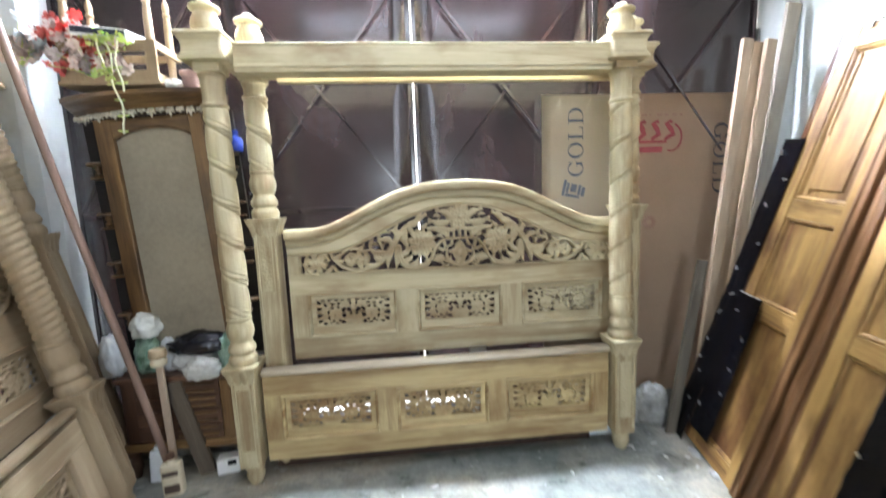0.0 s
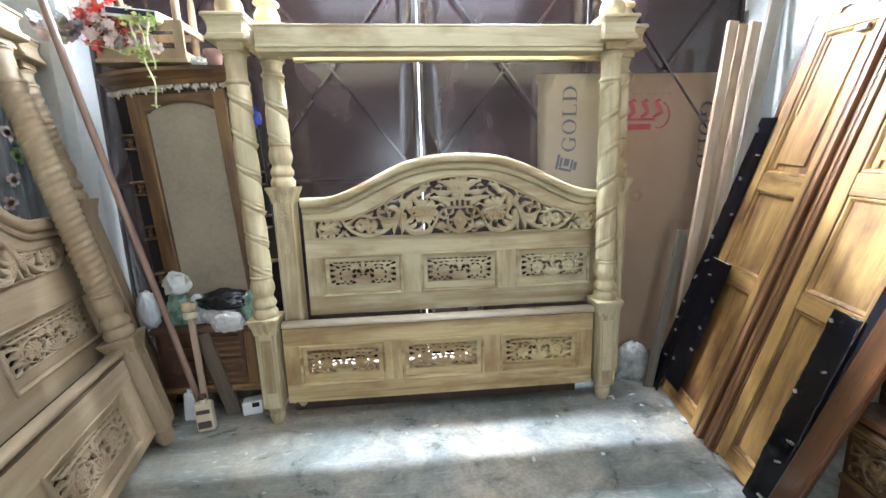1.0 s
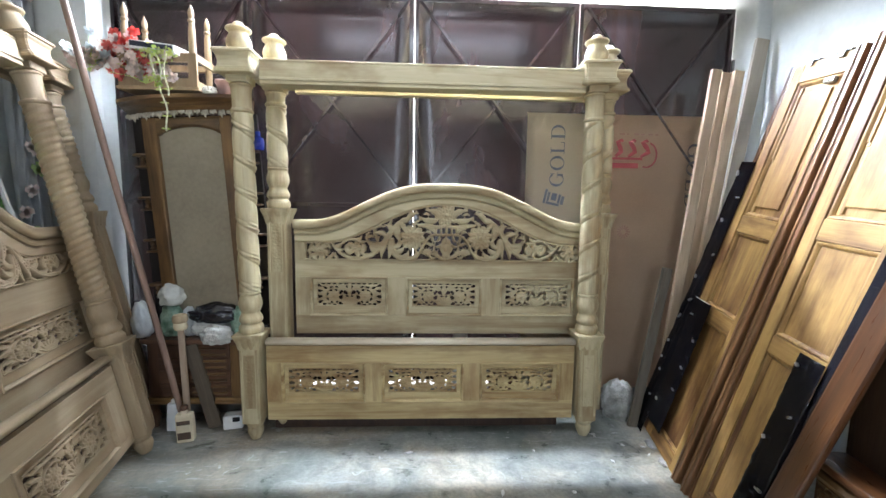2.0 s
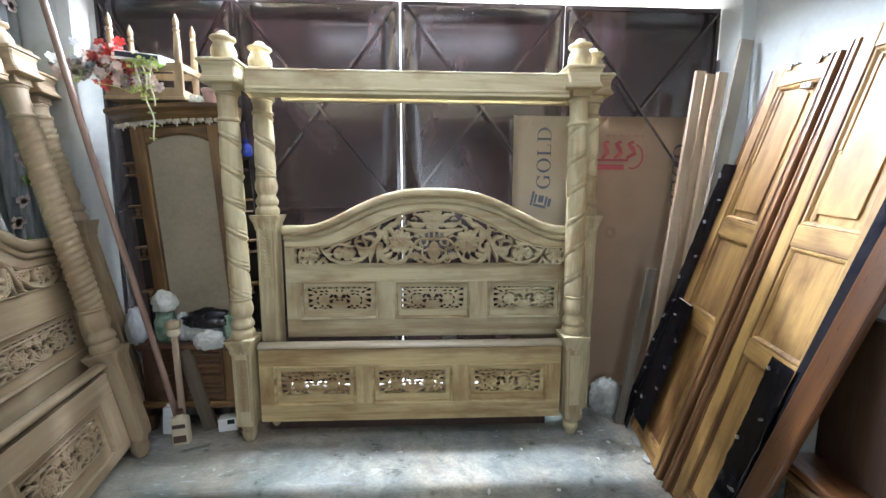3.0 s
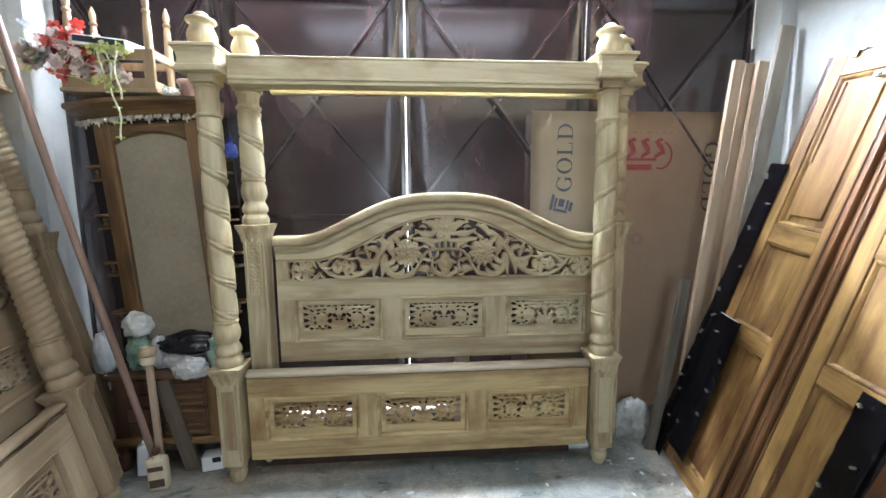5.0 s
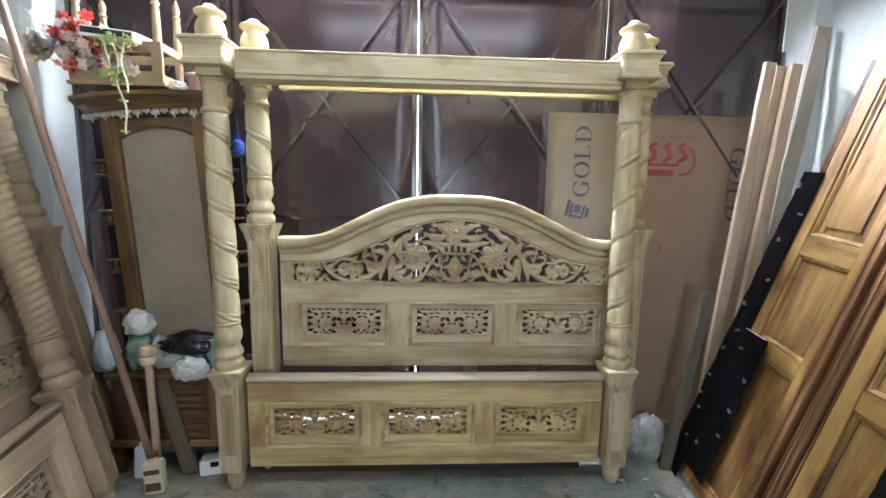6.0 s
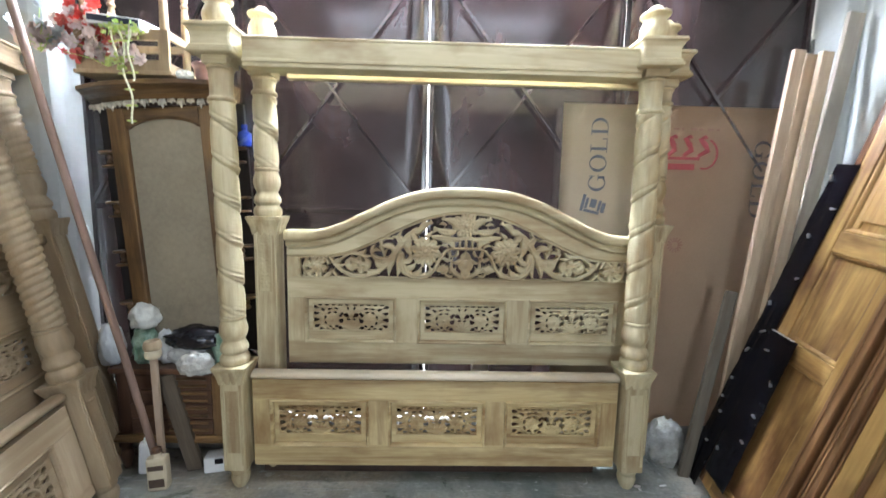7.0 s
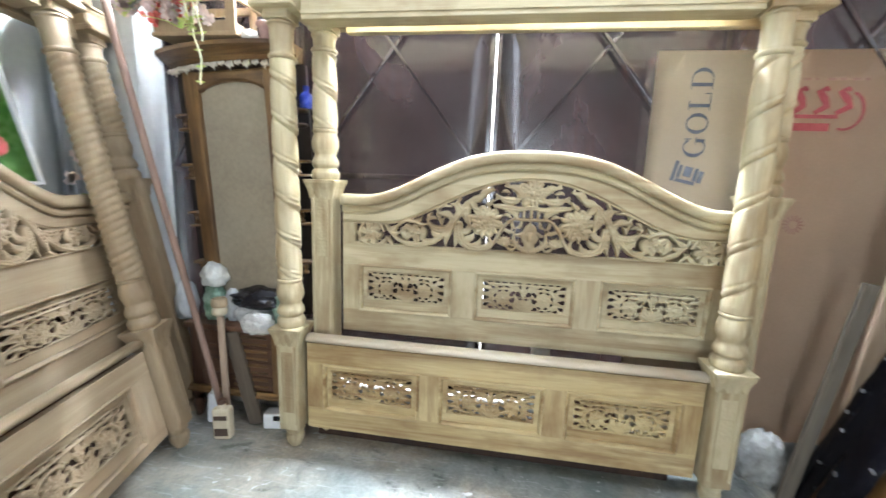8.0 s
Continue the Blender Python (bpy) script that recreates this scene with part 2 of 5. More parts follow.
def floor_concrete():
    """Old trowelled concrete: grey-green and beige patches, scuffs, pale paint spills."""
    m, t, p = material("worn_concrete_floor")
    v = coords(t, (1, 1, 1), shift=False)
    big = noise_tex(t, v, 1.1, 5, 0.6, 0.4)
    mid_ = noise_tex(t, v, 6.5, 6, 0.68, 0.5)
    fine = noise_tex(t, v, 55, 5, 0.65)
    spill = noise_tex(t, coords(t, (1, 1, 1), shift=False), 10.5, 3, 0.5, 1.6)
    c = ramp(t, big, [(0.38, (0.17, 0.20, 0.185)), (0.5, (0.35, 0.36, 0.33)), (0.60, (0.57, 0.525, 0.43))])
    # brown dust trodden in towards the west wall
    xyz = t.nodes.new("ShaderNodeSeparateXYZ")
    t.links.new(v, xyz.inputs[0])
    span = t.nodes.new("ShaderNodeMapRange")
    for key, value in (("From Min", 0.25), ("From Max", -0.95), ("To Min", 0.0), ("To Max", 1.0)):
        span.inputs[key].default_value = value
    t.links.new(xyz.outputs["X"], span.inputs["Value"])
    dust = mix(t, 0.5, ramp(t, span.outputs["Result"], [(0.0, grey(0)), (1.0, grey(1))]), ramp(t, noise_tex(t, v, 2.3, 4, 0.6, 0.5), [(0.4, grey(0)), (0.65, grey(1))]))
    c = mix(t, ramp(t, dust, [(0.35, grey(0)), (0.75, grey(0.7))]), c, (0.34, 0.285, 0.21))
    c = mix(t, ramp(t, mid_, [(0.36, grey(0.60)), (0.56, grey(0))]), c, (0.095, 0.12, 0.11))
    c = mix(t, ramp(t, fine, [(0.35, grey(0.3)), (0.6, grey(0))]), c, (0.09, 0.09, 0.085))
    scuff = noise_tex(t, coords(t, (2.2, 16, 1), (0, 0, 0.5), shift=False), 3.2, 4, 0.6, 1.0)
    c = mix(t, ramp(t, scuff, [(0.57, grey(0)), (0.70, grey(0.5))]), c, (0.48, 0.49, 0.48))
    c = mix(t, ramp(t, spill, [(0.68, grey(0)), (0.73, grey(0.75))]), c, (0.55, 0.56, 0.54))
    t.links.new(c, p.inputs["Base Color"])
    t.links.new(ramp(t, mid_, [(0.35, grey(0.25)), (0.65, grey(0.5))]), p.inputs["Roughness"])
    bump(t, p, mid_, 0.25, 0.004)
    return m


def clear_plastic(name, a, b, through_):
    m, t, p = material(name)
    v = coords(t, (1, 1, 1))
    n = noise_tex(t, v, 18, 5, 0.6)
    t.links.new(ramp(t, n, [(0.3, a), (0.7, b)]), p.inputs["Base Color"])
    p.inputs["Roughness"].default_value = 0.12
    p.inputs["Transmission Weight"].default_value = through_
    bump(t, p, n, 1.0, 0.02)
    return m


# near-black colour stands for the shade behind the cabinet's side shelves
SHADOWED = mottled("shade_black_back", (0.008, 0.006, 0.005), (0.016, 0.011, 0.009), 6, 0.7)
VALANCE = mottled("dusty_pale_carving", (0.44, 0.39, 0.30), (0.64, 0.59, 0.50), 30, 0.7)
DARK_BACK = wood("dark_cabinet_back", (0.060, 0.028, 0.013), (0.030, 0.014, 0.007), "z", 0.6, 0, 0.5)
FOAM = mottled("dirty_white_foam", (0.36, 0.35, 0.32), (0.62, 0.61, 0.58), 30, 0.9, 0, 0.6, 60)
CLAY = mottled("dusty_pink_clay", (0.27, 0.165, 0.14), (0.36, 0.23, 0.20), 12, 0.8)
GATE, FLOOR = gate_paint(), floor_concrete()
CLEAR = clear_plastic("crumpled_whitish_plastic", (0.60, 0.60, 0.56), (0.84, 0.84, 0.80), 0.3)
BAG = clear_plastic("crumpled_clear_plastic", (0.46, 0.45, 0.41), (0.78, 0.77, 0.72), 0.45)
GLASS, _t, _p = material("picture_glass")
_p.inputs["Transmission Weight"].default_value, _p.inputs["Roughness"].default_value = 1.0, 0.03


# ---- builders ----
def part(name, bm, mat, parent=None, label="", smooth=False):
    """Links a bmesh, or a mesh, as one object under a thing."""
    if isinstance(bm, bmesh.types.BMesh):
        me = bpy.data.meshes.new(name)
        bm.to_mesh(me)
        bm.free()
    else:
        me = bm
    if not me.materials:
        me.materials.append(mat)
    if smooth:
        me.shade_smooth()
    ob = new(name, me)
    ob.parent = parent
    if label:
        ob["label"] = label
    return ob


def thing(name, m, label, category, group="", kind=""):
    ob = new(name)
    ob.empty_display_size = 0.1
    ob.matrix_basis = m
    return tagged(ob, label, category, group, kind)


def box(bm, x0, x1, y0, y1, z0, z1, bevel=0.0, m=None):
    """A box with softened edges, added to bm."""
    made = bmesh.ops.create_cube(bm, size=1.0)["verts"]
    for v in made:
        v.co = Vector((x0 + (v.co.x + 0.5) * (x1 - x0), y0 + (v.co.y + 0.5) * (y1 - y0), z0 + (v.co.z + 0.5) * (z1 - z0)))
    if bevel:
        edges = list({e for v in made for e in v.link_edges})
        made = list({v for f in bmesh.ops.bevel(bm, geom=edges, offset=bevel, segments=2, profile=0.6, affect="EDGES")["faces"] for v in f.verts})
    if m is not None:
        bmesh.ops.transform(bm, matrix=m, verts=made)
    return bm


def boxed(*a, **k):
    return box(bmesh.new(), *a, **k)


def lathe(bm, profile, seg=28, centre=(0, 0), twist=None):
    """Turns (radius, z) pairs about a vertical axis; twist(angle, z, r) may change the radius."""
    rings = []
    for r, z in profile:
        ring = []
        for i in range(seg):
            a = 2 * math.pi * i / seg
            rr = twist(a, z, r) if twist else r
            ring.append(bm.verts.new((centre[0] + rr * math.cos(a), centre[1] + rr * math.sin(a), z)))
        rings.append(ring)
    for a, b in zip(rings, rings[1:]):
        for i in range(seg):
            j = (i + 1) % seg
            bm.faces.new((a[i], a[j], b[j], b[i]))
    bm.faces.new(rings[0][::-1])
    bm.faces.new(rings[-1])
    return bm


def smooth_profile(points, n=6):
    """Catmull-Rom through (radius, z) pairs."""
    out, p = [], [points[0], *points, points[-1]]
    for a, b, c, d in zip(p, p[1:], p[2:], p[3:]):
        for i in range(n):
            t = i / n
            out.append(tuple(0.5 * (2 * b[k] + (c[k] - a[k]) * t + (2 * a[k] - 5 * b[k] + 4 * c[k] - d[k]) * t * t
                                    + (3 * b[k] - a[k] - 3 * c[k] + d[k]) * t ** 3) for k in (0, 1)))
    return out + [points[-1]]


def sweep_x(bm, section, x0, x1):
    """Draws a closed (y, z) section along x."""
    a = [bm.verts.new((x0, y, z)) for y, z in section]
    b = [bm.verts.new((x1, y, z)) for y, z in section]
    for i in range(len(section)):
        j = (i + 1) % len(section)
        bm.faces.new((a[i], a[j], b[j], b[i]))
    bm.faces.new(a[::-1])
    bm.faces.new(b)
    bmesh.ops.recalc_face_normals(bm, faces=bm.faces[:])
    return bm


def mitred_frame(bm, w, h, section, centre=(0, 0, 0)):
    """A rectangular frame about the centre, in the x-z plane: section holds (inset from the outer edge, y) pairs, closed."""
    loops = []
    for sx, sz in ((-1, -1), (1, -1), (1, 1), (-1, 1)):
        loops.append([bm.verts.new((centre[0] + sx * (w / 2 - i), centre[1] + y, centre[2] + sz * (h / 2 - i))) for i, y in section])
    for k in range(4):
        a, b = loops[k], loops[(k + 1) % 4]
        for i in range(len(section)):
            j = (i + 1) % len(section)
            bm.faces.new((a[i], a[j], b[j], b[i]))
    bmesh.ops.recalc_face_normals(bm, faces=bm.faces[:])
    return bm


def tube(bm, path, radii, seg=10, flat=1.0):
    """A tapered tube along a path of points."""
    path = [Vector(p) for p in path]
    rings, ref = [], Vector((0.31, 0.9, 0.27)).normalized()
    for i, p in enumerate(path):
        d = (path[min(i + 1, len(path) - 1)] - path[max(i - 1, 0)]).normalized()
        u = d.cross(ref).normalized()
        w = d.cross(u)
        r = radii[i] if isinstance(radii, (list, tuple)) else radii
        rings.append([bm.verts.new(p + r * (math.cos(2 * math.pi * k / seg) * u + flat * math.sin(2 * math.pi * k / seg) * w)) for k in range(seg)])
    for a, b in zip(rings, rings[1:]):
        for k in range(seg):
            bm.faces.new((a[k], a[(k + 1) % seg], b[(k + 1) % seg], b[k]))
    bm.faces.new(rings[0][::-1])
    bm.faces.new(rings[-1])
    bmesh.ops.recalc_face_normals(bm, faces=bm.faces[:])
    return bm


def crumple(bm, centre, size, seed, rough=0.25, scale=3.0, sub=4):
    """A crumpled bundle: a ball pushed about by noise and flattened to rest on its base."""
    made = bmesh.ops.create_icosphere(bm, subdivisions=sub, radius=1.0)["verts"]
    off = Vector((seed * 3.1, seed * 1.7, seed * 0.9))
    for v in made:
        n = noise.noise(v.co * scale + off) + 0.5 * noise.noise(v.co * scale * 2.7 + off) + 0.35 * abs(noise.noise(v.co * scale * 5.1 + off))
        q = v.co * (1 + rough * n)
        q.z = max(q.z, -0.72)
        v.co = Vector(centre) + Vector((q.x * size[0], q.y * size[1], (q.z + 0.72) * size[2]))
    return bm


def frame_at(origin, along, lean):
    """Local x runs along the given plan direction; local z leans back by that many degrees; local -y faces the room."""
    u = Vector((*along, 0)).normalized()
    back = Vector((0, 0, 1)).cross(u)
    a = radians(lean)
    v = math.cos(a) * Vector((0, 0, 1)) + math.sin(a) * back
    y = v.cross(u)
    m = Matrix((u, y, v)).transposed().to_4x4()
    m.translation = origin
    return m


# ---- carved openwork ----
class Relief:
    """A carving drawn with strokes, leaves and flowers on a fine grid; where nothing is drawn the wood is cut through."""

    def __init__(self, w, h, step):
        self.w, self.h, self.step = w, h, step
        self.nx, self.nz = int(round(w / step)) + 1, int(round(h / step)) + 1
        self.xs = np.linspace(-w / 2, w / 2, self.nx)
        self.zs = np.linspace(0, h, self.nz)
        self.f = np.zeros((self.nx, self.nz))
        self.fat = 1.0

    def stroke(self, pts, widths, height=1.0, vein=0.0, mirror=True):
        widths = [self.fat * w for w in widths]
        for s in ((1, -1) if mirror else (1,)):
            q = [(s * x, z) for x, z in pts]
            for (a, wa), (b, wb) in zip(zip(q, widths), zip(q[1:], widths[1:])):
                wm = max(wa, wb)
                i0, i1 = np.searchsorted(self.xs, (min(a[0], b[0]) - wm, max(a[0], b[0]) + wm))
                j0, j1 = np.searchsorted(self.zs, (min(a[1], b[1]) - wm, max(a[1], b[1]) + wm))
                if i0 >= i1 or j0 >= j1:
                    continue
                X, Z = np.meshgrid(self.xs[i0:i1], self.zs[j0:j1], indexing="ij")
                dx, dz = b[0] - a[0], b[1] - a[1]
                t = np.clip(((X - a[0]) * dx + (Z - a[1]) * dz) / (dx * dx + dz * dz + 1e-12), 0, 1)
                d = np.hypot(X - a[0] - t * dx, Z - a[1] - t * dz) / (wa + (wb - wa) * t + 1e-9)
                v = np.sqrt(np.clip(1 - d * d, 0, 1)) * height
                if vein:
                    v *= 1 - vein * np.exp(-(d / 0.22) ** 2)
                part_ = self.f[i0:i1, j0:j1]
                np.maximum(part_, v, out=part_)

    def leaf(self, a, b, width, bend=0.0, height=0.9, mirror=True):
        """A pointed leaf from a to b, bent sideways, with a midrib groove."""
        n, dx, dz = 9, b[0] - a[0], b[1] - a[1]
        pts = [(a[0] + dx * t - dz * bend * math.sin(math.pi * t), a[1] + dz * t + dx * bend * math.sin(math.pi * t)) for t in np.linspace(0, 1, n)]
        self.stroke(pts, [max(0.0012, width * math.sin(math.pi * (0.12 + 0.88 * t) ** 0.8)) for t in np.linspace(0, 1, n)], height, 0.35, mirror)

    def acanthus(self, a, b, width, bend=0.0, lobes=3, mirror=True):
        """A broad leaf with rounded lobes that curl off both edges."""
        dx, dz = b[0] - a[0], b[1] - a[1]
        ln, g0 = math.hypot(dx, dz), math.atan2(dz, dx)
        self.leaf(a, b, width, bend, 0.95, mirror)
        for k in range(lobes):
            t = 0.25 + 0.55 * k / max(1, lobes - 1)
            p = (a[0] + dx * t - dz * bend * math.sin(math.pi * t), a[1] + dz * t + dx * bend * math.sin(math.pi * t))
            for s in (-1, 1):
                g1, l1 = g0 + s * (1.0 - 0.35 * t) + bend, ln * (0.42 - 0.14 * t)
                self.leaf(p, (p[0] + l1 * math.cos(g1), p[1] + l1 * math.sin(g1)), width * 0.52, -0.28 * s, 0.82, mirror)

    def flower(self, c, r, petals=6, mirror=True, turn=0.2):
        for k in range(petals):
            a = turn + 2 * math.pi * k / petals
            e = (c[0] + r * math.cos(a), c[1] + r * math.sin(a))
            self.stroke([c, ((c[0] + e[0]) / 2, (c[1] + e[1]) / 2), e], [r * 0.24, r * 0.50, r * 0.40], 0.85, 0.35, mirror)
        self.stroke([c, (c[0] + 0.001, c[1])], [r * 0.3, r * 0.3], 1.15, 0, mirror)

    def spiral(self, c, r0, r1, a0, a1, w0, w1, leaves=0, leaf_len=0.03, side=1, mirror=True, height=0.95):
        n = max(8, int(abs(a1 - a0) * 5))
        pts, ws = [], []
        for t in np.linspace(0, 1, n):
            a, r = a0 + (a1 - a0) * t, r0 + (r1 - r0) * t
            pts.append((c[0] + r * math.cos(a), c[1] + r * math.sin(a)))
            ws.append(w0 + (w1 - w0) * t)
        self.stroke(pts, ws, height, 0.0, mirror)
        for k in range(leaves):
            t = (k + 0.5) / leaves
            a, r = a0 + (a1 - a0) * t, r0 + (r1 - r0) * t
            p = (c[0] + r * math.cos(a), c[1] + r * math.sin(a))
            g = a + math.copysign(0.85, a1 - a0) * (1 if side > 0 else 2.4)
            self.leaf(p, (p[0] + leaf_len * math.cos(g), p[1] + leaf_len * math.sin(g)), leaf_len * 0.3, 0.18, 0.8, mirror)

    def cut(self, pts, mirror=True):
        """Cuts a convex opening right through, given by its corners in order."""
        for s in ((1, -1) if mirror else (1,)):
            q = [(s * x, z) for x, z in pts]
            X, Z = np.meshgrid(self.xs, self.zs, indexing="ij")
            turns = [(b[0] - a[0]) * (Z - a[1]) - (b[1] - a[1]) * (X - a[0]) for a, b in zip(q, q[1:] + q[:1])]
            inside = np.logical_and.reduce([v > 0 for v in turns]) | np.logical_and.reduce([v < 0 for v in turns])
            self.f[inside] = 0

    def drop_cut(self, c, length, width, turn, mirror=True):
        """Cuts a drop-shaped opening: a point at one end, full at the other."""
        length, width = 1.12 * length, 1.28 * width
        u, w = (math.cos(turn), math.sin(turn)), (-math.sin(turn), math.cos(turn))
        self.cut([(c[0] + length * a * u[0] + width * b * w[0], c[1] + length * a * u[1] + width * b * w[1])
                  for a, b in ((-0.5, 0.0), (0.05, -0.42), (0.32, -0.48), (0.5, -0.2), (0.5, 0.2), (0.32, 0.48), (0.05, 0.42))], mirror)

    def fill(self, tries, rho, length, width, seed, top=None):
        """Small leaves wherever a gap is wider than rho, so that only slim openings stay."""
        rnd = random.Random(seed)
        for _ in range(tries):
            x, z = rnd.uniform(0, self.w / 2 - 0.004), rnd.uniform(0.004, self.h - 0.004)
            if top is not None and z > top(x) - 0.01:
                continue
            clear = True
            for k in range(8):
                i = int(np.clip(round((x + rho * math.cos(k * 0.785) + self.w / 2) / self.step), 0, self.nx - 1))
                j = int(np.clip(round((z + rho * math.sin(k * 0.785)) / self.step), 0, self.nz - 1))
                if self.f[i, j] > 0.28:
                    clear = False
                    break
            if clear:
                a = rnd.uniform(0, 2 * math.pi)
                d = (length * math.cos(a), length * math.sin(a))
                self.leaf((x - d[0] * 0.5, z - d[1] * 0.5), (x + d[0] * 0.5, z + d[1] * 0.5), width, rnd.choice((-0.25, 0.25)), 0.8)

    def mesh(self, name, depth, relief, top=None):
        """The mesh: front faces at y = -relief * height, back at y = depth. top(x): an upper limit to the height."""
        f = self.f.copy()
        if top is not None:
            lim = np.array([top(x) for x in self.xs])
            f[self.zs[None, :] > lim[:, None]] = 0
        keep = f > 0.28
        cell = keep[:-1, :-1] & keep[1:, :-1] & keep[:-1, 1:] & keep[1:, 1:]
        ix = -np.ones((self.nx, self.nz), int)
        used = np.zeros_like(keep)
        for a, b in ((0, 0), (1, 0), (0, 1), (1, 1)):
            used[a:self.nx - 1 + a, b:self.nz - 1 + b] |= cell
        n = int(used.sum())
        ix[used] = np.arange(n)
        X, Z = np.meshgrid(self.xs, self.zs, indexing="ij")
        front = np.stack([X[used], -relief * f[used], Z[used]], 1)
        back = np.stack([X[used], np.full(n, depth), Z[used]], 1)
        i, j = np.nonzero(cell)
        faces = [np.stack([ix[i, j], ix[i + 1, j], ix[i + 1, j + 1], ix[i, j + 1]], 1)]
        pad = np.zeros((cell.shape[0] + 2, cell.shape[1] + 2), bool)
        pad[1:-1, 1:-1] = cell
        for di, dj, (a, b) in ((-1, 0, ((0, 1), (0, 0))), (1, 0, ((1, 0), (1, 1))), (0, -1, ((0, 0), (1, 0))), (0, 1, ((1, 1), (0, 1)))):
            edge = cell & ~pad[1 + di:pad.shape[0] - 1 + di, 1 + dj:pad.shape[1] - 1 + dj]
            i, j = np.nonzero(edge)
            p, q = ix[i + a[0], j + a[1]], ix[i + b[0], j + b[1]]
            faces.append(np.stack([q, p, p + n, q + n], 1))
        me = bpy.data.meshes.new(name)
        me.from_pydata(np.concatenate([front, back]).tolist(), [], np.concatenate(faces).tolist())
        me.shade_smooth()
        return me


def carved_strip():
    """A slim upright strip of small rosettes and buds, cut on the solid."""
    r = Relief(0.060, 0.31, 0.0022)
    r.f[:] = 0.30
    for k in range(4):
        z = 0.045 + 0.073 * k
        r.flower((0, z), 0.021, 6, False, 0.3 * k)
        r.leaf((0.004, z + 0.036), (0.024, z + 0.030), 0.006, 0.2)
        r.leaf((0.004, z + 0.036), (0.022, z + 0.050), 0.006, -0.2)
    for x in (-0.029, 0.029):
        r.stroke([(x, 0), (x, 0.31)], [0.004, 0.004], 0.8, 0, False)
    return r.mesh("carved_strip", 0.002, 0.0035)


def small_carving():
    """A shallow carved plate: two ringed rosettes, a palmette between them, curling leaves at the ends, and small sharp openings."""
    w, h = 0.410, 0.162
    r = Relief(w, h, 0.0017)
    r.f[:] = 0.42
    for z in (0.003, h - 0.003):
        r.stroke([(-w / 2, z), (w / 2, z)], [0.006, 0.006], 0.75, 0, False)
    r.stroke([(0, h - 0.023), (w / 2, h - 0.023)], [0.005, 0.005], 0.8)
    c = (0.098, 0.066)
    r.spiral(c, 0.056, 0.052, math.pi * 0.95, -math.pi * 0.75, 0.0085, 0.006, 0, 0.02)
    r.flower(c, 0.038, 7)
    for k in range(7):
        a = math.pi / 2 + (k - 3) * 0.36
        r.leaf((0, 0.006), (0.052 * math.cos(a), 0.006 + 0.058 * math.sin(a)), 0.0085, 0, 0.95)
    r.flower((0, 0.098), 0.026, 4, False, 0.78)
    r.stroke([(0.01, 0.078), (0.045, 0.092), (0.058, 0.118)], [0.008, 0.008, 0.005], 0.9)
    for z0, z1, b in ((0.030, 0.010, 0.3), (0.055, 0.044, 0.25), (0.085, 0.080, 0.2), (0.112, 0.118, -0.25), (0.120, 0.138, -0.3)):
        r.leaf((0.146, z0), (0.200, z1), 0.0115, b, 0.95)
    # openings: slots under the top edge, leaf gaps at the ends, crescents round the rosettes, drops beside the palmette
    for x in (0.022, 0.058, 0.094, 0.130, 0.166):
        r.cut([(x - 0.012, h - 0.017), (x + 0.012, h - 0.017), (x + 0.010, h - 0.008), (x - 0.010, h - 0.008)])
    for x, z, l, wd, a in ((0.186, 0.136, 0.034, 0.016, 0.3), (0.182, 0.102, 0.034, 0.017, -0.1), (0.184, 0.064, 0.036, 0.019, -0.15), (0.181, 0.030, 0.032, 0.017, -0.5),
                           (0.156, 0.012, 0.026, 0.013, -0.1), (0.156, 0.124, 0.026, 0.012, -2.6), (0.022, 0.088, 0.034, 0.021, 0.7), (0.052, 0.062, 0.030, 0.022, -0.9),
                           (0.052, 0.094, 0.024, 0.016, 2.0), (0.056, 0.016, 0.026, 0.018, 0.4), (0.016, 0.128, 0.020, 0.010, 1.2), (0.012, 0.066, 0.020, 0.010, 0.2),
                           (0.078, 0.128, 0.024, 0.009, 0.25), (0.112, 0.127, 0.026, 0.009, -0.25), (0.090, 0.010, 0.028, 0.009, 0.0), (0.124, 0.013, 0.022, 0.009, 0.3)):
        r.drop_cut((x, z), l, wd, a)
    for k in range(8):
        a = 0.25 + k * 0.785
        r.drop_cut((c[0] + 0.0435 * math.cos(a), c[1] + 0.0435 * math.sin(a)), 0.020, 0.0105, a + 1.57)
    return r.mesh("openwork_panel", 0.006, 0.012)


def arch_curves(reach):
    """The heights of a headboard's arch and of the opening in it; the arch springs at reach from the middle."""
    def arch_top(x):
        return 1.256 + 0.222 * 0.5 * (1 + math.cos(math.pi * min(1.0, (abs(x) / reach) ** 1.36)))

    def carve_top(x):
        return 1.122 + 0.228 * 0.5 * (1 + math.cos(math.pi * min(1.0, (abs(x) / (reach * 0.917)) ** 1.1)))
    return arch_top, carve_top


WIDE_ARCH, NARROW_ARCH = arch_curves(0.785), arch_curves(0.52)


CARVE_Z = 1.021


